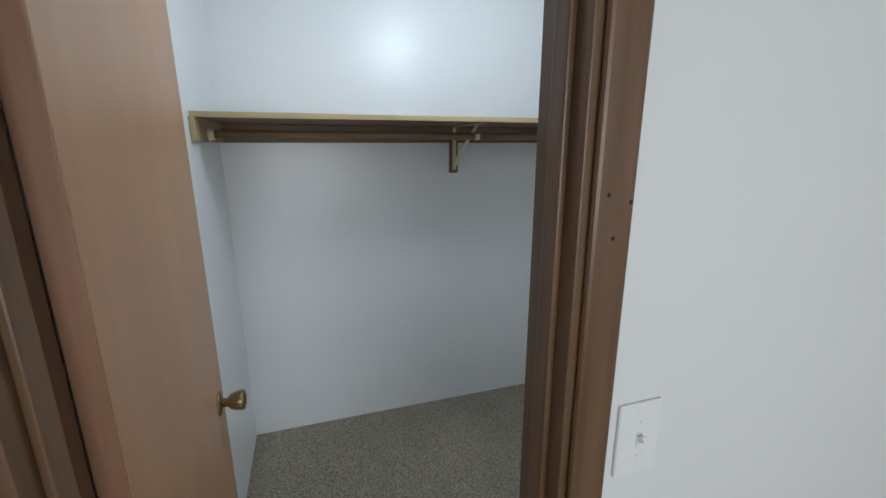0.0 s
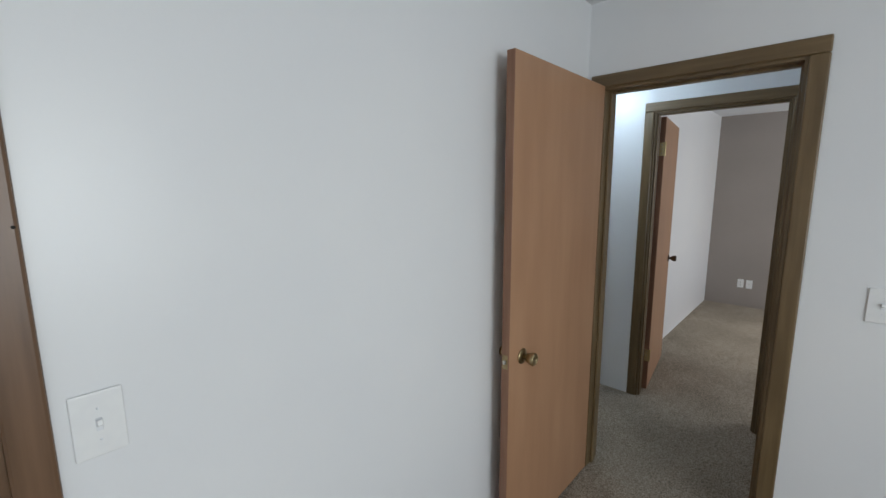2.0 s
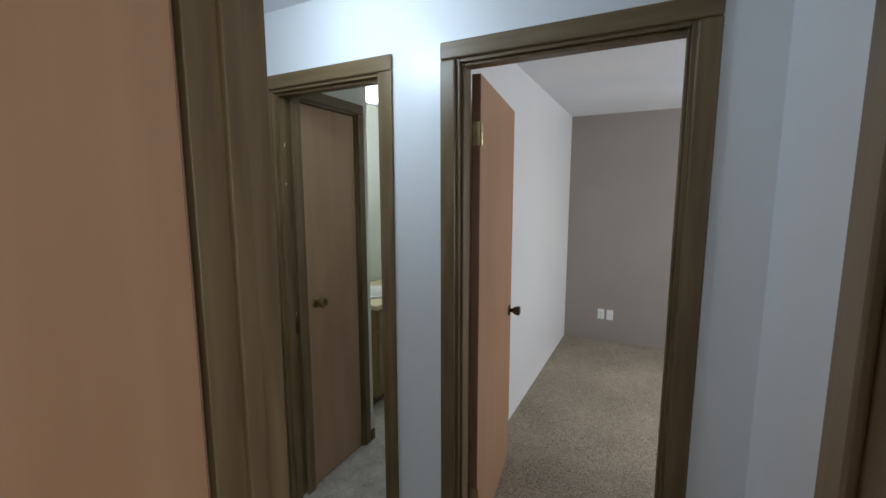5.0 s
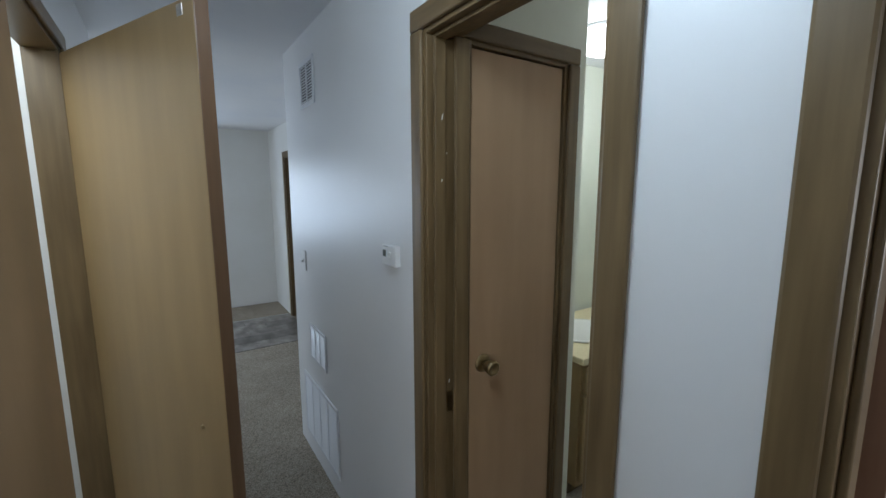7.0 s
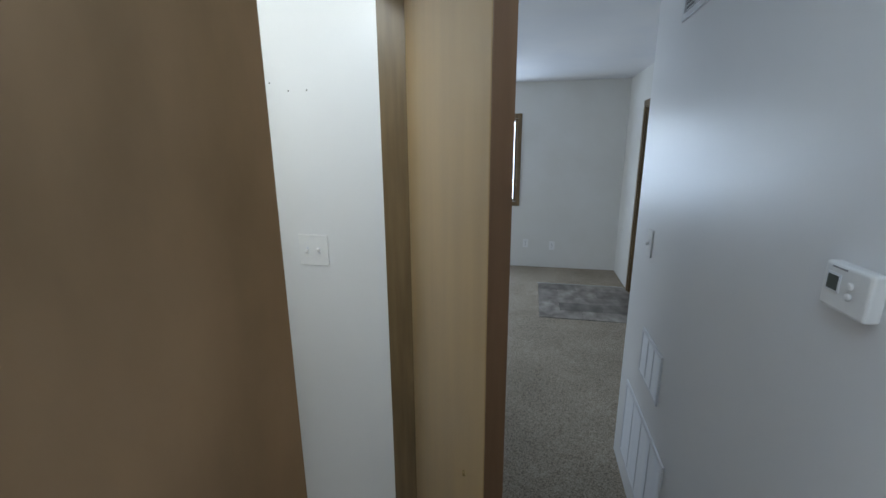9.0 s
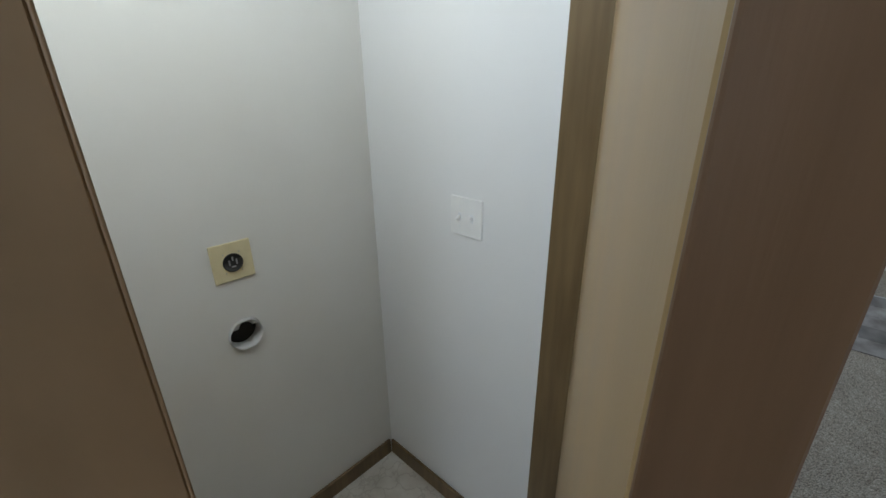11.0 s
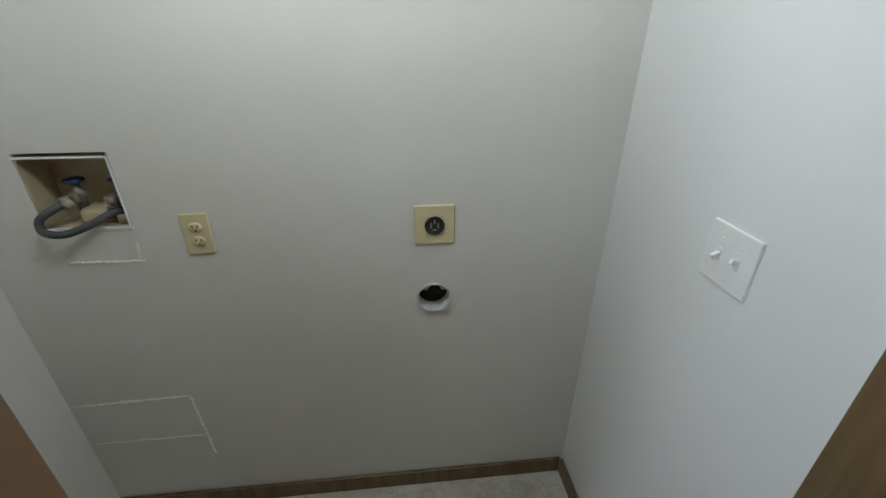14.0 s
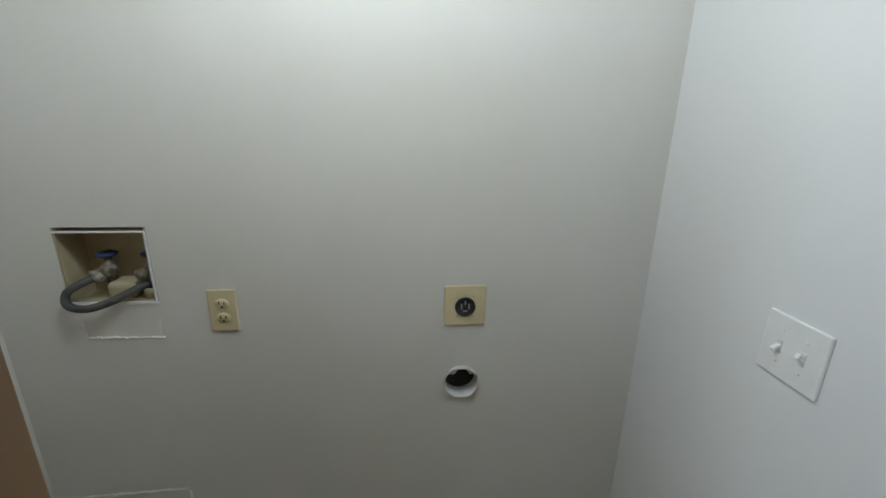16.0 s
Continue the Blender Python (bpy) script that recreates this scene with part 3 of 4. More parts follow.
# dryer outlet
dryer = thing("dryer_outlet", "almond plate with a round black dryer outlet", "outlet", pose(-0.61, 1.255, 1.117, 0, 0, 90))
plate_mesh(dryer, 0.112, 0.114, ALMOND)
bm = bmesh.new()
lathe(bm, [(0.0275, 0.0), (0.0275, 0.004), (0.0255, 0.005), (0.0245, 0.0025), (0.0, 0.0025)], Matrix.Translation((0, -0.006, -0.002)) @ pose(0, 0, 0, 90, 0, 0), 32)
socket = part("socket", bm, BLACK, dryer, "round black socket face")
for ax, az, aw, ah in ((-0.010, 0.001, 0.0022, 0.008), (0.010, 0.001, 0.0022, 0.008), (0, -0.012, 0.006, 0.0022), (0, 0.012, 0.0022, 0.006)):
    bpart("contact", (ax - aw, ax + aw, -0.0098, -0.0084, az - ah - 0.002, az + ah - 0.002), GREYP, socket, "", 0.0005)
for sx in (-0.022, 0.022):
    for sz in (-0.030, 0.026):
        screw_head(dryer, sx, -0.0066, sz, 0.0022)

# dryer vent: the wall closes round the hole, a torn thin duct stands in it
bm = bmesh.new()
N = 48
for side_x in (-0.61, -0.70):
    inner, outer = [], []
    for i in range(N):
        a = 2 * math.pi * i / N
        c, sn = math.cos(a), math.sin(a)
        k = 0.055 / max(abs(c), abs(sn))
        inner.append(bm.verts.new((side_x, 1.251 + 0.051 * c, 0.880 + 0.051 * sn)))
        outer.append(bm.verts.new((side_x, 1.251 + k * c, 0.880 + k * sn)))
    for i in range(N):
        bm.faces.new((inner[i], inner[(i + 1) % N], outer[(i + 1) % N], outer[i]))
part("hole_surround", bm, CREAM, bpy.data.objects["wall_laundry_back"])
vent = thing("dryer_vent", "torn white dryer vent duct in a round wall hole", "vent", pose(-0.61, 1.251, 0.880, 0, 0, 90))
bm = bmesh.new()
rings = []
for r, y in ((0.0488, 0.10), (0.0485, 0.0), (0.0492, -0.012), (0.0478, -0.0125), (0.0468, 0.0), (0.0465, 0.10)):
    ring = []
    for i in range(N):
        a = 2 * math.pi * i / N
        yy = y
        if y < -0.005:
            yy = y + 0.004 * math.sin(5 * a) * math.sin(2 * a + 1)
        ring.append(bm.verts.new((r * math.cos(a), yy, r * math.sin(a))))
    rings.append(ring)
for a, b in zip(rings, rings[1:]):
    for i in range(N):
        bm.faces.new((a[i], a[(i + 1) % N], b[(i + 1) % N], b[i])).smooth = True
part("duct", bm, DUCT, vent)
bm = bmesh.new()
top, low = [], []
M = 24
for i in range(M + 1):
    a = radians(20 + 140 * i / M)
    drop = 0.011 + 0.005 * math.sin(3.2 * i / M * math.pi) + 0.006 * (i / M)
    drop *= min(1, 6 * min(i, M - i) / M)
    top.append(bm.verts.new((0.0466 * math.cos(a), -0.006, 0.0466 * math.sin(a))))
    low.append(bm.verts.new(((0.0466 - drop * 0.6) * math.cos(a), 0.004 + 0.003 * math.sin(i), (0.0466 - drop) * math.sin(a))))
for i in range(M):
    bm.faces.new((top[i], top[i + 1], low[i + 1], low[i])).smooth = True
torn = part("torn_liner", bm, DUCT, vent, "torn white plastic liner")
torn.modifiers.new("thickness", "SOLIDIFY").thickness = 0.001
# black disc set in the duct to stand for its shaded depth
bm = bmesh.new()
lathe(bm, [(0.046, 0.0), (0.046, 0.002), (0.0, 0.002)], Matrix.Translation((0, 0.04, 0)) @ pose(0, 0, 0, 90, 0, 0), 32)
part("duct_shade_disc", bm, SLOT, vent, "black disc for the shade inside the duct")

# washing machine valve box in its recess
vb = thing("valve_box", "recessed almond washer valve box with blue valves", "valve box", pose(-0.61, 0.373, 1.238, 0, 0, 90))
bpart("back", (-0.103, 0.103, 0.088, 0.091, -0.096, 0.096), ALMONDD, vb, "dark almond back", 0)
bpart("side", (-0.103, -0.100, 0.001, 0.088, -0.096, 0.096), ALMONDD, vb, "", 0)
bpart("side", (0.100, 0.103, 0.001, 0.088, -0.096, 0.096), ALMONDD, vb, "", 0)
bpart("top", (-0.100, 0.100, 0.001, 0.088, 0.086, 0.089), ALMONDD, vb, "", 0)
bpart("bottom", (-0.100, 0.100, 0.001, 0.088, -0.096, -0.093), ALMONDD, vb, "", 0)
bpart("flange", (-0.107, 0.103, -0.003, 0.001, 0.084, 0.089), WHITEM, vb, "thin white front rim", 0.001)
bpart("flange", (-0.107, 0.107, -0.003, 0.001, -0.101, -0.092), WHITEM, vb, "thin white front rim", 0.001)
bpart("flange", (0.098, 0.104, -0.003, 0.001, -0.092, 0.084), WHITEM, vb, "thin white front rim", 0.001)
for vx, vz in ((-0.028, 0.0), (0.078, 0.0)):
    bm = bmesh.new()
    lathe(bm, [(0.013, -0.07), (0.013, -0.035), (0.018, -0.032), (0.018, -0.012), (0.011, -0.008), (0.008, 0.012), (0.0, 0.012)], Matrix.Translation((vx, 0.05, vz)), 16)
    box(bm, vx - 0.013, vx + 0.013, 0.02, 0.05, vz - 0.035, vz - 0.012, 0.005)
    lathe(bm, [(0.0145, 0.0), (0.0145, 0.016), (0.010, 0.018), (0.0, 0.018)], Matrix.Translation((vx - 0.008, 0.022, vz - 0.026)) @ pose(0, 0, 0, 100, 0, -30), 16)
    valve = part("valve", bm, CORRODE, vb, "corroded metal valve")
    bm = bmesh.new()
    lathe(bm, [(0.0, 0.012), (0.021, 0.012), (0.024, 0.016), (0.024, 0.020), (0.020, 0.023), (0.006, 0.020), (0.0, 0.020)], Matrix.Translation((vx, 0.05, vz)), 30, 6, 0.16)
    part("handle", bm, BLUEP, valve, "blue lobed valve handle")
bm = bmesh.new()
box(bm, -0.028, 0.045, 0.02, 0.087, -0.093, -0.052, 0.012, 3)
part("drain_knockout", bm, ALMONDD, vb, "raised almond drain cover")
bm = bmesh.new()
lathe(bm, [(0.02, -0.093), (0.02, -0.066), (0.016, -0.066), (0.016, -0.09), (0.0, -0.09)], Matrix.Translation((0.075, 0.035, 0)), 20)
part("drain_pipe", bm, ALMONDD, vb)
hose = thing("washer_hose", "short grey rubber hose looping out of the valve box", "hose", pose(-0.61, 0.373, 1.238, 0, 0, 90))
bm = bmesh.new()
tube(bm, smooth_path([(-0.036, 0.01, -0.030), (-0.056, -0.008, -0.038), (-0.084, -0.026, -0.058), (-0.080, -0.036, -0.086), (-0.040, -0.036, -0.095), (0.010, -0.024, -0.082), (0.046, -0.004, -0.066), (0.068, 0.022, -0.058), (0.075, 0.034, -0.068), (0.076, 0.035, -0.086)]), 0.0095)
part("rubber_tube", bm, RUBBER, hose)
bm = bmesh.new()
lathe(bm, [(0.0125, 0.0), (0.0135, 0.004), (0.0135, 0.018), (0.011, 0.022), (0.0, 0.022)], Matrix.Translation((-0.026, 0.018, -0.028)) @ pose(0, 0, 0, 115, 0, -40), 18)
part("coupling", bm, CORRODE, hose, "metal hose coupling")


# plaster ridges left by wall patches
def ridge(label, pts, w, h):
    bm = bmesh.new()
    n = 40
    random.seed(len(label) + int(1000 * pts[0][0]))
    rows = []
    for i in range(n + 1):
        t = i / n * (len(pts) - 1)
        k = min(int(t), len(pts) - 2)
        y = pts[k][0] + (pts[k + 1][0] - pts[k][0]) * (t - k)
        z = pts[k][1] + (pts[k + 1][1] - pts[k][1]) * (t - k)
        d = Vector((0, pts[k + 1][0] - pts[k][0], pts[k + 1][1] - pts[k][1])).normalized()
        nrm = Vector((0, -d.z, d.y))
        ww = w * random.uniform(0.3, 1.5)
        p = Vector((-0.6098, y, z)) + nrm * random.uniform(-0.3, 0.3) * w
        rows.append([bm.verts.new(p - nrm * ww), bm.verts.new(p + Vector((h * random.uniform(0.4, 1.2), 0, 0))), bm.verts.new(p + nrm * ww)])
    for a, b in zip(rows, rows[1:]):
        for k in range(2):
            bm.faces.new((a[k], a[k + 1], b[k + 1], b[k]))
    part("plaster_ridge", bm, PLASTER, bpy.data.objects["wall_laundry_back"], label)


ridge("rough white plaster line", [(0.295, 1.047), (0.478, 1.043)], 0.0036, 0.0045)
ridge("rough white plaster line", [(0.466, 1.050), (0.472, 1.10)], 0.003, 0.0012)
ridge("rough white plaster line", [(0.29, 1.045), (0.285, 1.09)], 0.003, 0.0012)
ridge("rough plaster seam", [(0.095, 0.535), (0.46, 0.548)], 0.006, 0.003)
ridge("rough plaster seam", [(0.46, 0.548), (0.475, 0.27)], 0.006, 0.003)
ridge("rough plaster seam", [(0.095, 0.362), (0.47, 0.365)], 0.005, 0.0025)

# skirting
def skirting(name, dims, label):
    bm = bmesh.new()
    box(bm, *dims, bevel=0.003)
    structure(name, bm, TRIM, label, "baseboard")


skirting("baseboard_laundry_back", (-0.609, -0.597, 0.097, 1.750, 0.006, 0.080), "brown wooden baseboard along the laundry wall")
skirting("baseboard_laundry_north", (-0.597, 0.135, 1.750, 1.762, 0.006, 0.080), "brown wooden baseboard along the laundry side wall")
skirting("baseboard_linen", (1.736, 1.771, 0.862, 0.874, 0.006, 0.075), "brown wooden baseboard beside the linen closet")


# ---------------------------------------------------------------- hall: grilles, thermostat, plug-in, lamp
def grille(label, y0, y1, z0, z1, columns, slats, rim=0.016):
    """Louvred grille on the hall wall, facing the hall."""
    w, h = y1 - y0, z1 - z0
    t = thing("air_grille", label, "air grille", pose(1.105, (y0 + y1) / 2, (z0 + z1) / 2, 0, 0, -90))
    # flat grey sheet on the wall gives the gaps their shade; no duct is modelled
    bpart("backing", (-w / 2 + rim, w / 2 - rim, -0.0015, -0.0003, -h / 2 + rim, h / 2 - rim), GREYP, t, "grey sheet for the shade behind the louvres", 0)
    for d in ((-w / 2, w / 2, -0.008, -0.0003, h / 2 - rim, h / 2), (-w / 2, w / 2, -0.008, -0.0003, -h / 2, -h / 2 + rim),
              (-w / 2, -w / 2 + rim, -0.008, -0.0003, -h / 2 + rim, h / 2 - rim), (w / 2 - rim, w / 2, -0.008, -0.0003, -h / 2 + rim, h / 2 - rim)):
        bpart("frame", d, WHITEM, t, "", 0.0025)
    for k in range(1, columns):
        x = -w / 2 + rim + (w - 2 * rim) * k / columns
        bpart("mullion", (x - 0.005, x + 0.005, -0.0075, -0.0015, -h / 2 + rim, h / 2 - rim), WHITEM, t, "", 0.001)
    bm = bmesh.new()
    p = (h - 2 * rim) / slats
    box(bm, -w / 2 + rim, w / 2 - rim, -0.0006, 0.0006, -p * 0.40, p * 0.40)
    bm.transform(pose(0, -0.0042, 0, -32, 0, 0))
    me = mesh_of("slat", bm, WHITEM)
    for k in range(slats):
        sl = new("slat", me)
        sl.parent = t
        sl.location = (0, 0, -h / 2 + rim + p * (k + 0.5))
    for sx in (-1, 1):
        screw_head(t, sx * (w / 2 - rim / 2), -0.0081, 0, 0.003, WHITEM)
    return t


grille("white louvred supply grille high on the hall wall", 1.90, 2.132, 2.003, 2.226, 2, 13, 0.022)
grille("white louvred return grille on the hall wall", 1.893, 2.165, 0.642, 0.843, 3, 22)
grille("large white louvred return grille above the hall carpet", 1.748, 2.326, 0.115, 0.500, 4, 36, 0.02)

th = thing("thermostat", "white wall thermostat with a small grey display", "thermostat", pose(1.105, 1.108, 1.372, 0, 0, -90) @ Matrix.Scale(0.82, 4))
bm = bmesh.new()
box(bm, -0.060, 0.060, -0.028, -0.0003, -0.045, 0.045, 0.007, 3)
part("case", bm, WHITE, th)
bpart("display_rim", (-0.044, -0.008, -0.0315, -0.029, -0.010, 0.026), WHITEM, th, "", 0.001)
bpart("display", (-0.040, -0.012, -0.0322, -0.031, -0.006, 0.022), LCD, th, "dark grey display", 0)
for bz in (0.012, -0.008):
    bm = bmesh.new()
    lathe(bm, [(0.0075, 0.0), (0.0075, 0.003), (0.005, 0.0045), (0.0, 0.0045)], Matrix.Translation((0.018, -0.0295, bz)) @ pose(0, 0, 0, 90, 0, 0), 16)
    part("button", bm, WHITE, th)
bpart("maker_mark", (-0.035, 0.004, -0.0306, -0.0298, 0.036, 0.039), GREYP, th, "grey printed mark", 0)

pl = thing("plug_in_detector", "white plug-in detector in the low hall outlet", "detector", pose(1.105, 1.09, 0.335, 0, 0, -90))
bm = bmesh.new()
box(bm, -0.032, 0.032, -0.052, -0.0105, -0.075, 0.060, 0.012, 4)
part("case", bm, WHITE, pl)
bpart("display", (-0.020, 0.020, -0.0530, -0.0515, 0.000, 0.022), LCD, pl, "small grey display", 0)
bm = bmesh.new()
lathe(bm, [(0.0, 0.058), (0.022, 0.058), (0.024, 0.066), (0.018, 0.078), (0.0, 0.082)], Matrix.Translation((0, -0.030, 0)), 18)
part("cap", bm, WHITE, pl)


def dome_lamp(label, x, y, zc, r=0.14):
    t = thing("ceiling_lamp", label, "ceiling lamp", pose(x, y, zc))
    bm = bmesh.new()
    lathe(bm, [(r * 0.9, -0.0005), (r * 0.92, -0.012), (r * 0.8, -0.022), (0.0, -0.022)], Matrix(), 32)
    part("base", bm, WHITEM, t)
    bm = bmesh.new()
    lathe(bm, [(r * 0.98, -0.02), (r, -0.04), (r * 0.93, -0.075), (r * 0.7, -0.105), (r * 0.35, -0.122), (0.0, -0.127)], Matrix(), 36)
    sh = part("shade", bm, FROST, t, "glowing frosted glass shade")
    sh.visible_shadow = False
    return t


dome_lamp("lit white dome lamp on the hall ceiling", 0.64, 0.32, HC)
dome_lamp("lit white dome lamp on the closet ceiling", -1.7, 0.85, RC + 0.02, 0.12)
# shade added round the laundry fill light; no lamp is known there
dome_lamp("added unseen white dome lamp on the laundry ceiling", -0.08, 1.0, HC, 0.12)
# dome added to go with the bathroom fill, not a known fitting
dome_lamp("added unseen white dome lamp on the bathroom ceiling", 2.3, 1.2, HC, 0.12)

# small fittings on the laundry door
doors = [o for o in bpy.data.objects if o.name.startswith("door_laundry") and o.parent is None]
half = next(o for o in doors if o.location.y > 1)
bpart("catch_plate", (0.715, 0.739, -0.0015, 0.0003, 1.990, 2.015), STEEL, half, "small steel catch plate", 0.0004)
bm = bmesh.new()
lathe(bm, [(0.006, 0.0), (0.005, 0.004), (0.0, 0.005)], Matrix.Translation((0.665, 0.0, 0.955)) @ pose(0, 0, 0, 90, 0, 0), 12)
part("peg", bm, BRASS, half, "small brass peg")

shut = next(o for o in doors if o.location.y < 1)
knob_parts(shut, 0.738, 0.935, -0.035, -1, BRASS, 0.72)

# strike plates on the jambs
def strike(frame_name, dims):
    bpart("strike_plate", dims, BRASS, bpy.data.objects[frame_name], "worn brass strike plate", 0.0004)


strike("door_frame_bathroom", (1.165, 1.195, 0.8865, 0.8883, 0.88, 0.95))
strike("door_frame_bedroom", (0.098, 0.126, -0.8245, -0.8227, 0.85, 0.92))
strike("door_frame_bedroom_two", (1.165, 1.195, -0.7325, -0.7307, 0.895, 0.965))

# ---------------------------------------------------------------- closet shelf and rod
sh = thing("closet_shelf", "wooden closet shelf on dark cleats along the wall", "shelf", pose(-0.024, -0.030, -0.012))
bpart("board", (-2.713, -0.72, 1.335, 1.838, 1.690, 1.708), SHELFW, sh, "dark brown board", 0.001)
bpart("front_edge", (-2.713, -0.72, 1.320, 1.335, 1.688, 1.709), SHELFE, sh, "light front edging", 0.002)
bpart("cleat", (-2.713, -2.695, 1.30, 1.838, 1.605, 1.6895), SHELFE, sh, "light wooden end cleat", 0.002)
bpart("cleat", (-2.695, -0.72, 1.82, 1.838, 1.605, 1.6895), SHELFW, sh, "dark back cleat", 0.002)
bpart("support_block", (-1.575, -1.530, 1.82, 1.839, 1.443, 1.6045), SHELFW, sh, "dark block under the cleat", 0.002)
rod = thing("closet_rod", "brown wooden hanging rod in cream sockets", "clothes rod", pose(-0.024, -0.030, -0.012))
bm = bmesh.new()
tube(bm, [(-2.694, 1.50, 1.635), (-1.7, 1.50, 1.632), (-0.722, 1.50, 1.635)], 0.0165, 18)
part("pole", bm, SHELFW, rod)
bm = bmesh.new()
lathe(bm, [(0.027, 0.0), (0.027, 0.006), (0.022, 0.012), (0.022, 0.022), (0.0175, 0.022), (0.0175, 0.004), (0.0, 0.004)], Matrix.Translation((-2.6945, 1.50, 1.635)) @ pose(0, 0, 0, 0, 90, 0), 24)
part("socket", bm, ALMOND, rod, "cream plastic rod socket")
br = thing("shelf_bracket", "cream metal shelf and rod bracket", "bracket", pose(-1.576, -0.030, -0.012))
bm = bmesh.new()
box(bm, -0.010, 0.010, 1.8165, 1.8195, 1.46, 1.69, 0.001)
part("back_leg", bm, ALMOND, br)
bpart("top_leg", (-0.010, 0.010, 1.42, 1.818, 1.6855, 1.6895), ALMOND, br, "", 0.001)
bm = bmesh.new()
for a, b in (((1.816, 1.47), (1.74, 1.545)), ((1.74, 1.545), (1.56, 1.645)), ((1.56, 1.645), (1.50, 1.680))):
    d = Vector((0, b[0] - a[0], b[1] - a[1]))
    bb = bmesh.new()
    box(bb, -0.009, 0.009, -0.002, d.length + 0.002, -0.0025, 0.0025, 0.001, 1)
    bb.transform(Matrix.Translation((0, *a)) @ Euler((math.atan2(-d.z, -d.y) + math.pi, 0, 0)).to_matrix().to_4x4())
    me = bpy.data.meshes.new("tmp")
    bb.to_mesh(me)
    bb.free()
    bm.from_mesh(me)
    bpy.data.meshes.remove(me)
part("brace", bm, ALMOND, br)
bm = bmesh.new()
for i in range(10):
    a = radians(150 + 240 * i / 9)
    ca, sa = math.cos(a), math.sin(a)
    v = [bm.verts.new((x, 1.50 + r * ca, 1.634 + r * sa)) for x in (-0.011, 0.011) for r in (0.0172, 0.0205)]
    if i:
        for k0, k1 in ((0, 1), (1, 3), (3, 2), (2, 0)):
            bm.faces.new((prev[k0], prev[k1], v[k1], v[k0]))
    else:
        bm.faces.new((v[0], v[1], v[3], v[2]))
    prev = v
bm.faces.new((prev[0], prev[2], prev[3], prev[1]))
part("hook", bm, ALMOND, br, "cream rod hook")

# ---------------------------------------------------------------- bathroom vanity
va = thing("vanity", "brown wooden bathroom vanity with drawers", "vanity", pose(-0.024, -0.030, -0.012))
bpart("body", (2.11, 2.94, 1.10, 1.615, 0.10, 0.765), DOORL, va, "", 0.003)
bpart("plinth", (2.13, 2.94, 1.16, 1.60, 0.006, 0.10), TRIM, va, "dark recessed plinth", 0.002)
for x0, x1 in ((2.125, 2.50), (2.53, 2.92)):
    for z0, z1 in ((0.61, 0.745), (0.13, 0.59)):
        f = bpart("drawer_front" if z0 > 0.5 else "cupboard_door", (x0, x1, 1.082, 1.099, z0, z1), DOORL, va, "", 0.004)
top = thing("countertop", "cream countertop with a white oval basin on the vanity", "countertop", pose(-0.024, -0.030, -0.012))
bpart("slab", (2.09, 2.945, 1.07, 1.618, 0.766, 0.80), COUNTER, top, "", 0.006)
bm = bmesh.new()
lathe(bm, [(0.215, 0.8005), (0.22, 0.806), (0.205, 0.812), (0.19, 0.808), (0.17, 0.803), (0.0, 0.801)], Matrix.Translation((2.42, 1.34, 0)) @ Matrix.Diagonal((1, 0.85, 1, 1)), 40)
part("basin", bm, CERAM, top, "white oval basin")

# ---------------------------------------------------------------- living room
wi = tagged(new("window_living"), "dark-framed living room window with a bright sky", "window", kind="structure")
for d in ((-0.848, -0.80, 5.975, 6.01, 0.882, 1.928), (0.372, 0.403, 5.975, 6.01, 0.882, 1.928), (-0.80, 0.372, 5.975, 6.01, 0.882, 0.912), (-0.80, 0.372, 5.975, 6.01, 1.898, 1.928)):
    bpart("frame", d, TRIM, wi, "dark brown frame", 0.004)
for d in ((-0.905, -0.85, 5.952, 5.969, 0.823, 1.99), (0.405, 0.458, 5.952, 5.969, 0.823, 1.99), (-0.85, 0.405, 5.952, 5.969, 0.823, 0.88), (-0.85, 0.405, 5.952, 5.969, 1.93, 1.99)):
    bpart("casing", d, TRIM, wi, "dark brown casing", 0.004)
pane = bpart("pane", (-0.80, 0.372, 5.990, 5.994, 0.912, 1.898), GLASS, wi, "clear glass pane", 0)
pane.visible_shadow = False
ed = bpy.data.objects["door_entry"]
bm = bmesh.new()
lathe(bm, [(0.026, 0.0), (0.026, 0.008), (0.018, 0.014), (0.0, 0.014)], Matrix.Translation((0.895, 0.0, 1.09)) @ pose(0, 0, 0, 90, 0, 0), 20)
part("deadbolt", bm, BRASS, ed, "brass deadbolt")
strip = bpart("threshold_strip", (0.730, 1.69, 5.250, 5.270, 0.0005, 0.007), STEEL, None, "", 0.002)
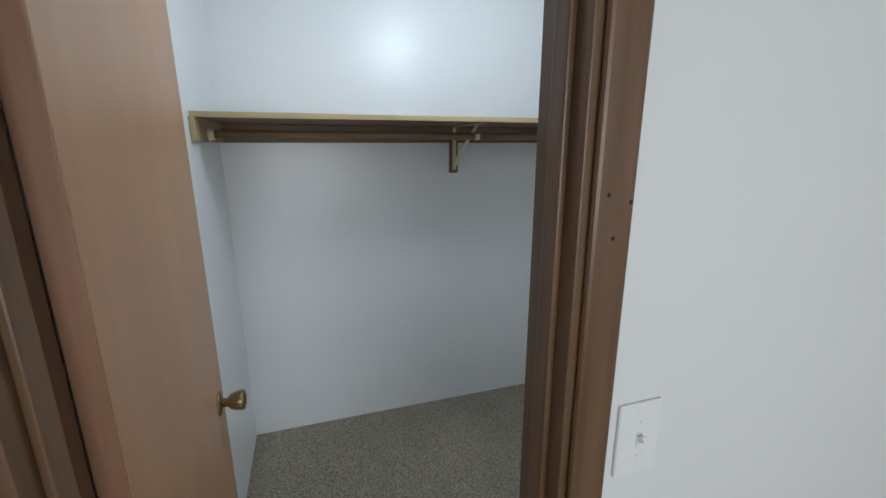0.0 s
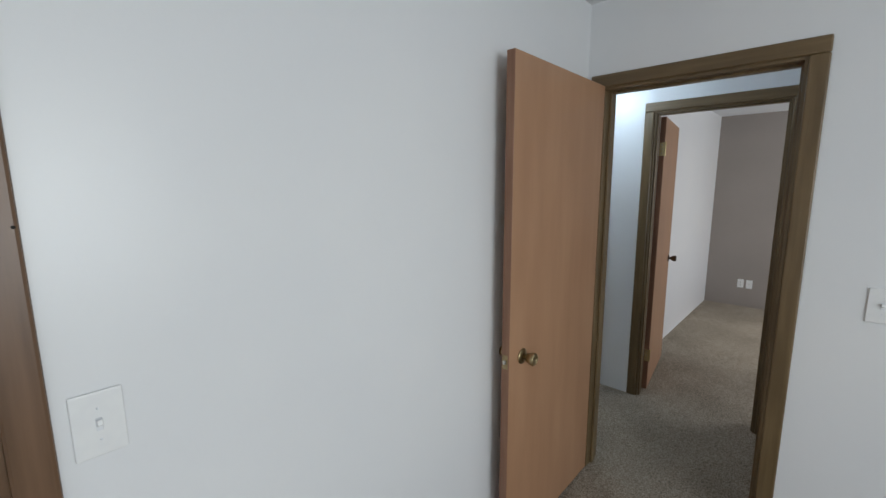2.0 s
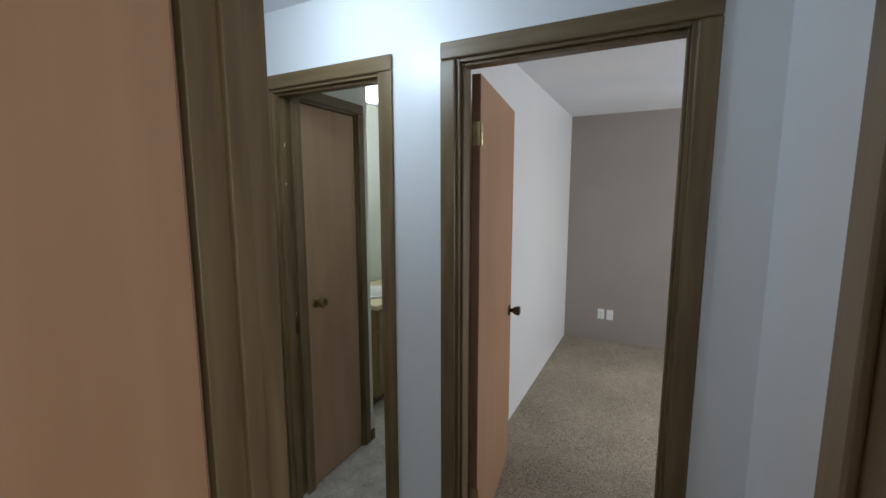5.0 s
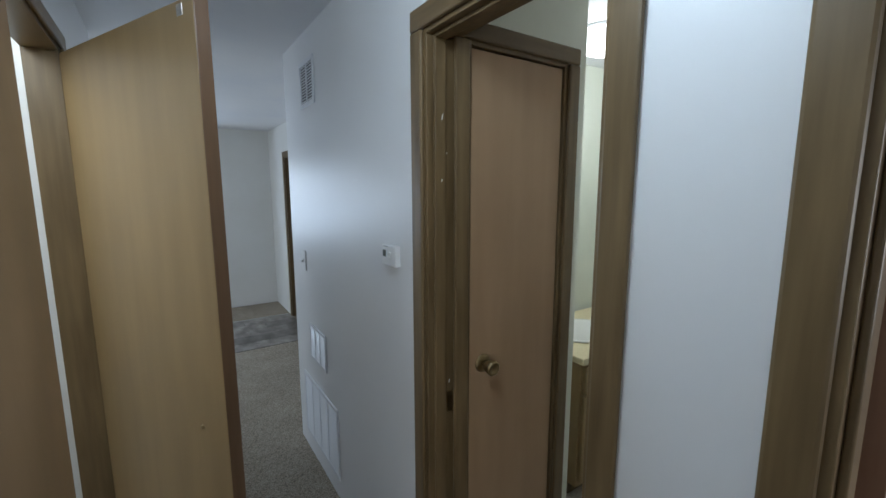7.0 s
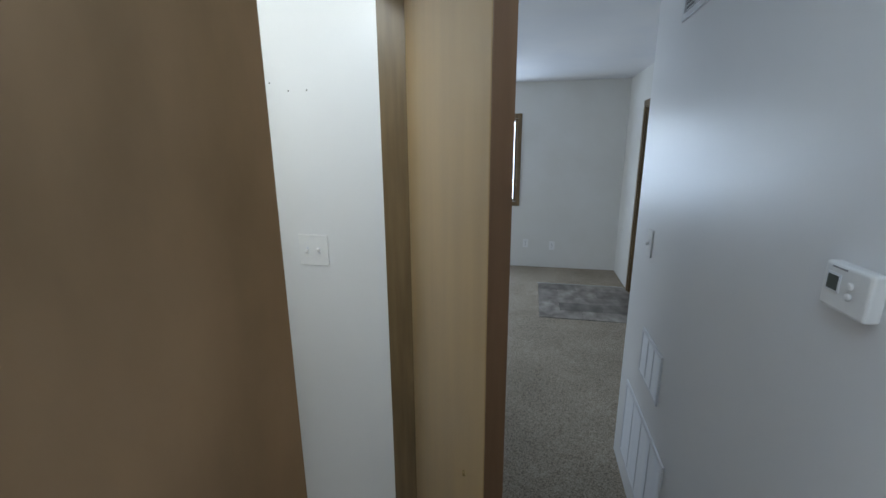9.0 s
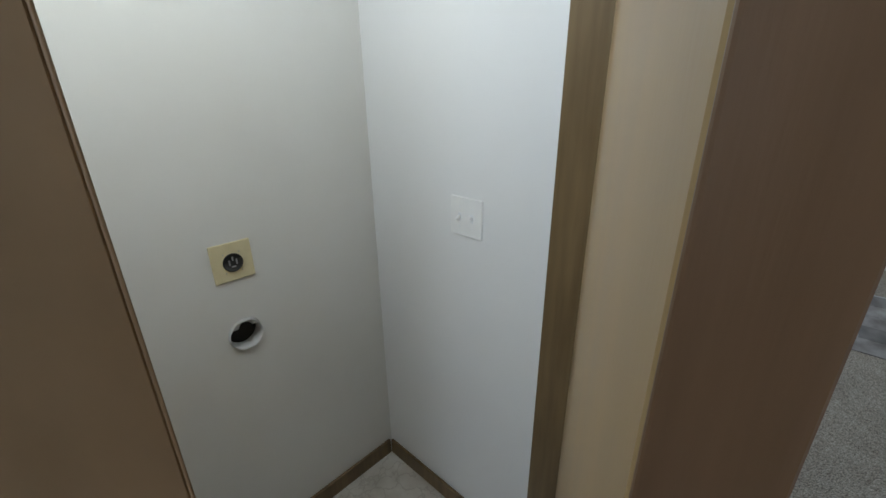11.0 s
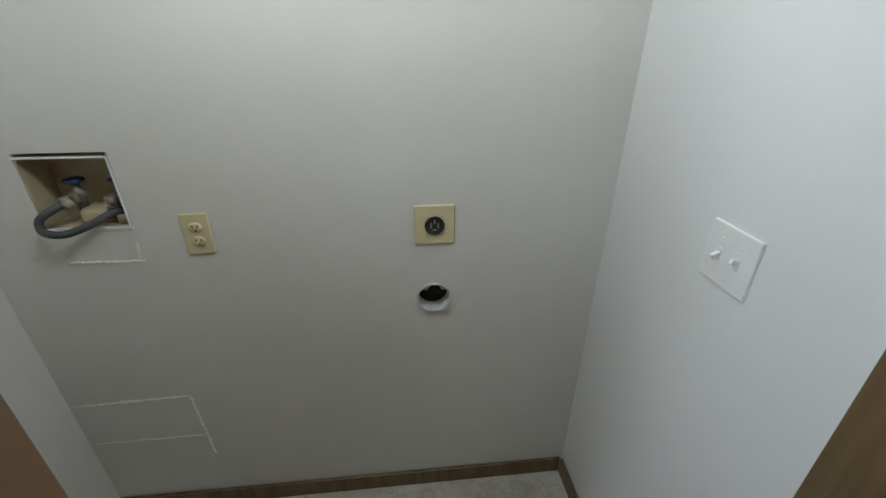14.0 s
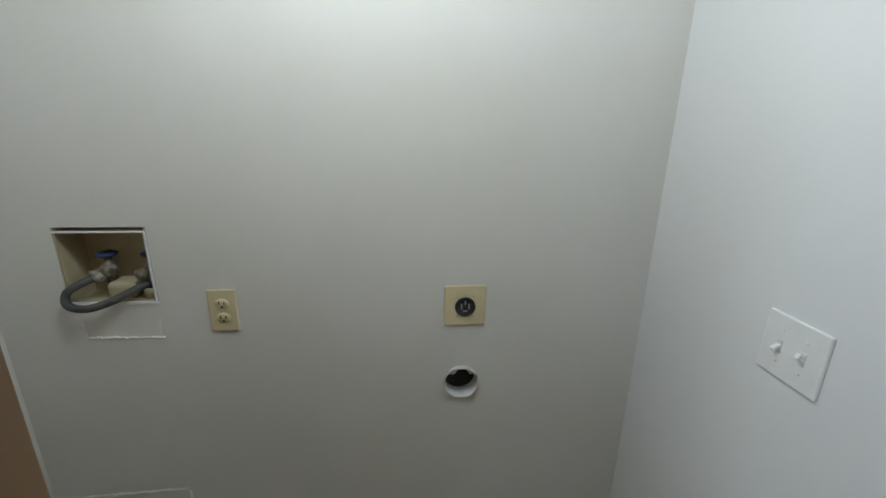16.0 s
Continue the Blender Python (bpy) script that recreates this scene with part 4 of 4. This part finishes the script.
tagged(strip, "thin metal edging strip between tile and carpet", "trim", kind="structure")
pad = slab("floor_entry", 0.735, 1.708, 4.215, 5.248, 0.0005, 0.002, SLOT, "slate-look vinyl tile pad at the entry door", "tile floor")
random.seed(4)
row_h = (5.248 - 4.215) / 5
k = 0
for r in range(5):
    x = 0.735 - (0.205 if r % 2 else 0.0)
    while x < 1.708 - 0.02:
        x0, x1 = max(x, 0.735), min(x + 0.41, 1.708)
        if x1 - x0 > 0.02:
            bpart("tile", (x0 + 0.001, x1 - 0.001, 4.215 + r * row_h + 0.001, 4.215 + (r + 1) * row_h - 0.001, 0.002, 0.005), TILE, pad, "", 0)
        x += 0.41

# chipped paint on the bathroom jamb
for cx, cz, ch in ((1.150, 1.80, 0.022), (1.148, 1.62, 0.010), (1.172, 1.70, 0.006), (1.182, 0.985, 0.012)):
    bm = bmesh.new()
    lathe(bm, [(0.004, 0.0), (0.0034, 0.0006), (0.0, 0.0008)], Matrix.Translation((cx, 0.8765 if cx < 1.166 else 0.8875, cz)) @ pose(0, 0, 0, 90, 12, 0) @ Matrix.Diagonal((0.55, ch / 0.008, 1, 1)), 9)
    part("paint_chip", bm, PLASTER, bpy.data.objects["door_frame_bathroom"], "pale chip in the stained wood")
# small holes in the laundry side wall
for hx, hz in ((-0.216, 1.777), (-0.147, 1.777), (-0.285, 1.804)):
    bm = bmesh.new()
    lathe(bm, [(0.0028, 0.0), (0.002, 0.0006), (0.0, 0.0006)], Matrix.Translation((hx, 1.7628, hz)) @ pose(0, 0, 0, 90, 0, 0), 8)
    part("nail_hole", bm, SLOT, bpy.data.objects["wall_laundry_north"])
# dents in the closet casing
for hx, hz in ((-2.023, 1.515), (-1.989, 1.505), (-2.011, 1.46)):
    bm = bmesh.new()
    lathe(bm, [(0.003, 0.0), (0.002, 0.0006), (0.0, 0.0006)], Matrix.Translation((hx + 0.012, -0.0141, hz)) @ pose(0, 0, 0, 90, 0, 0), 8)
    part("nail_hole", bm, SLOT, bpy.data.objects["door_frame_closet"])
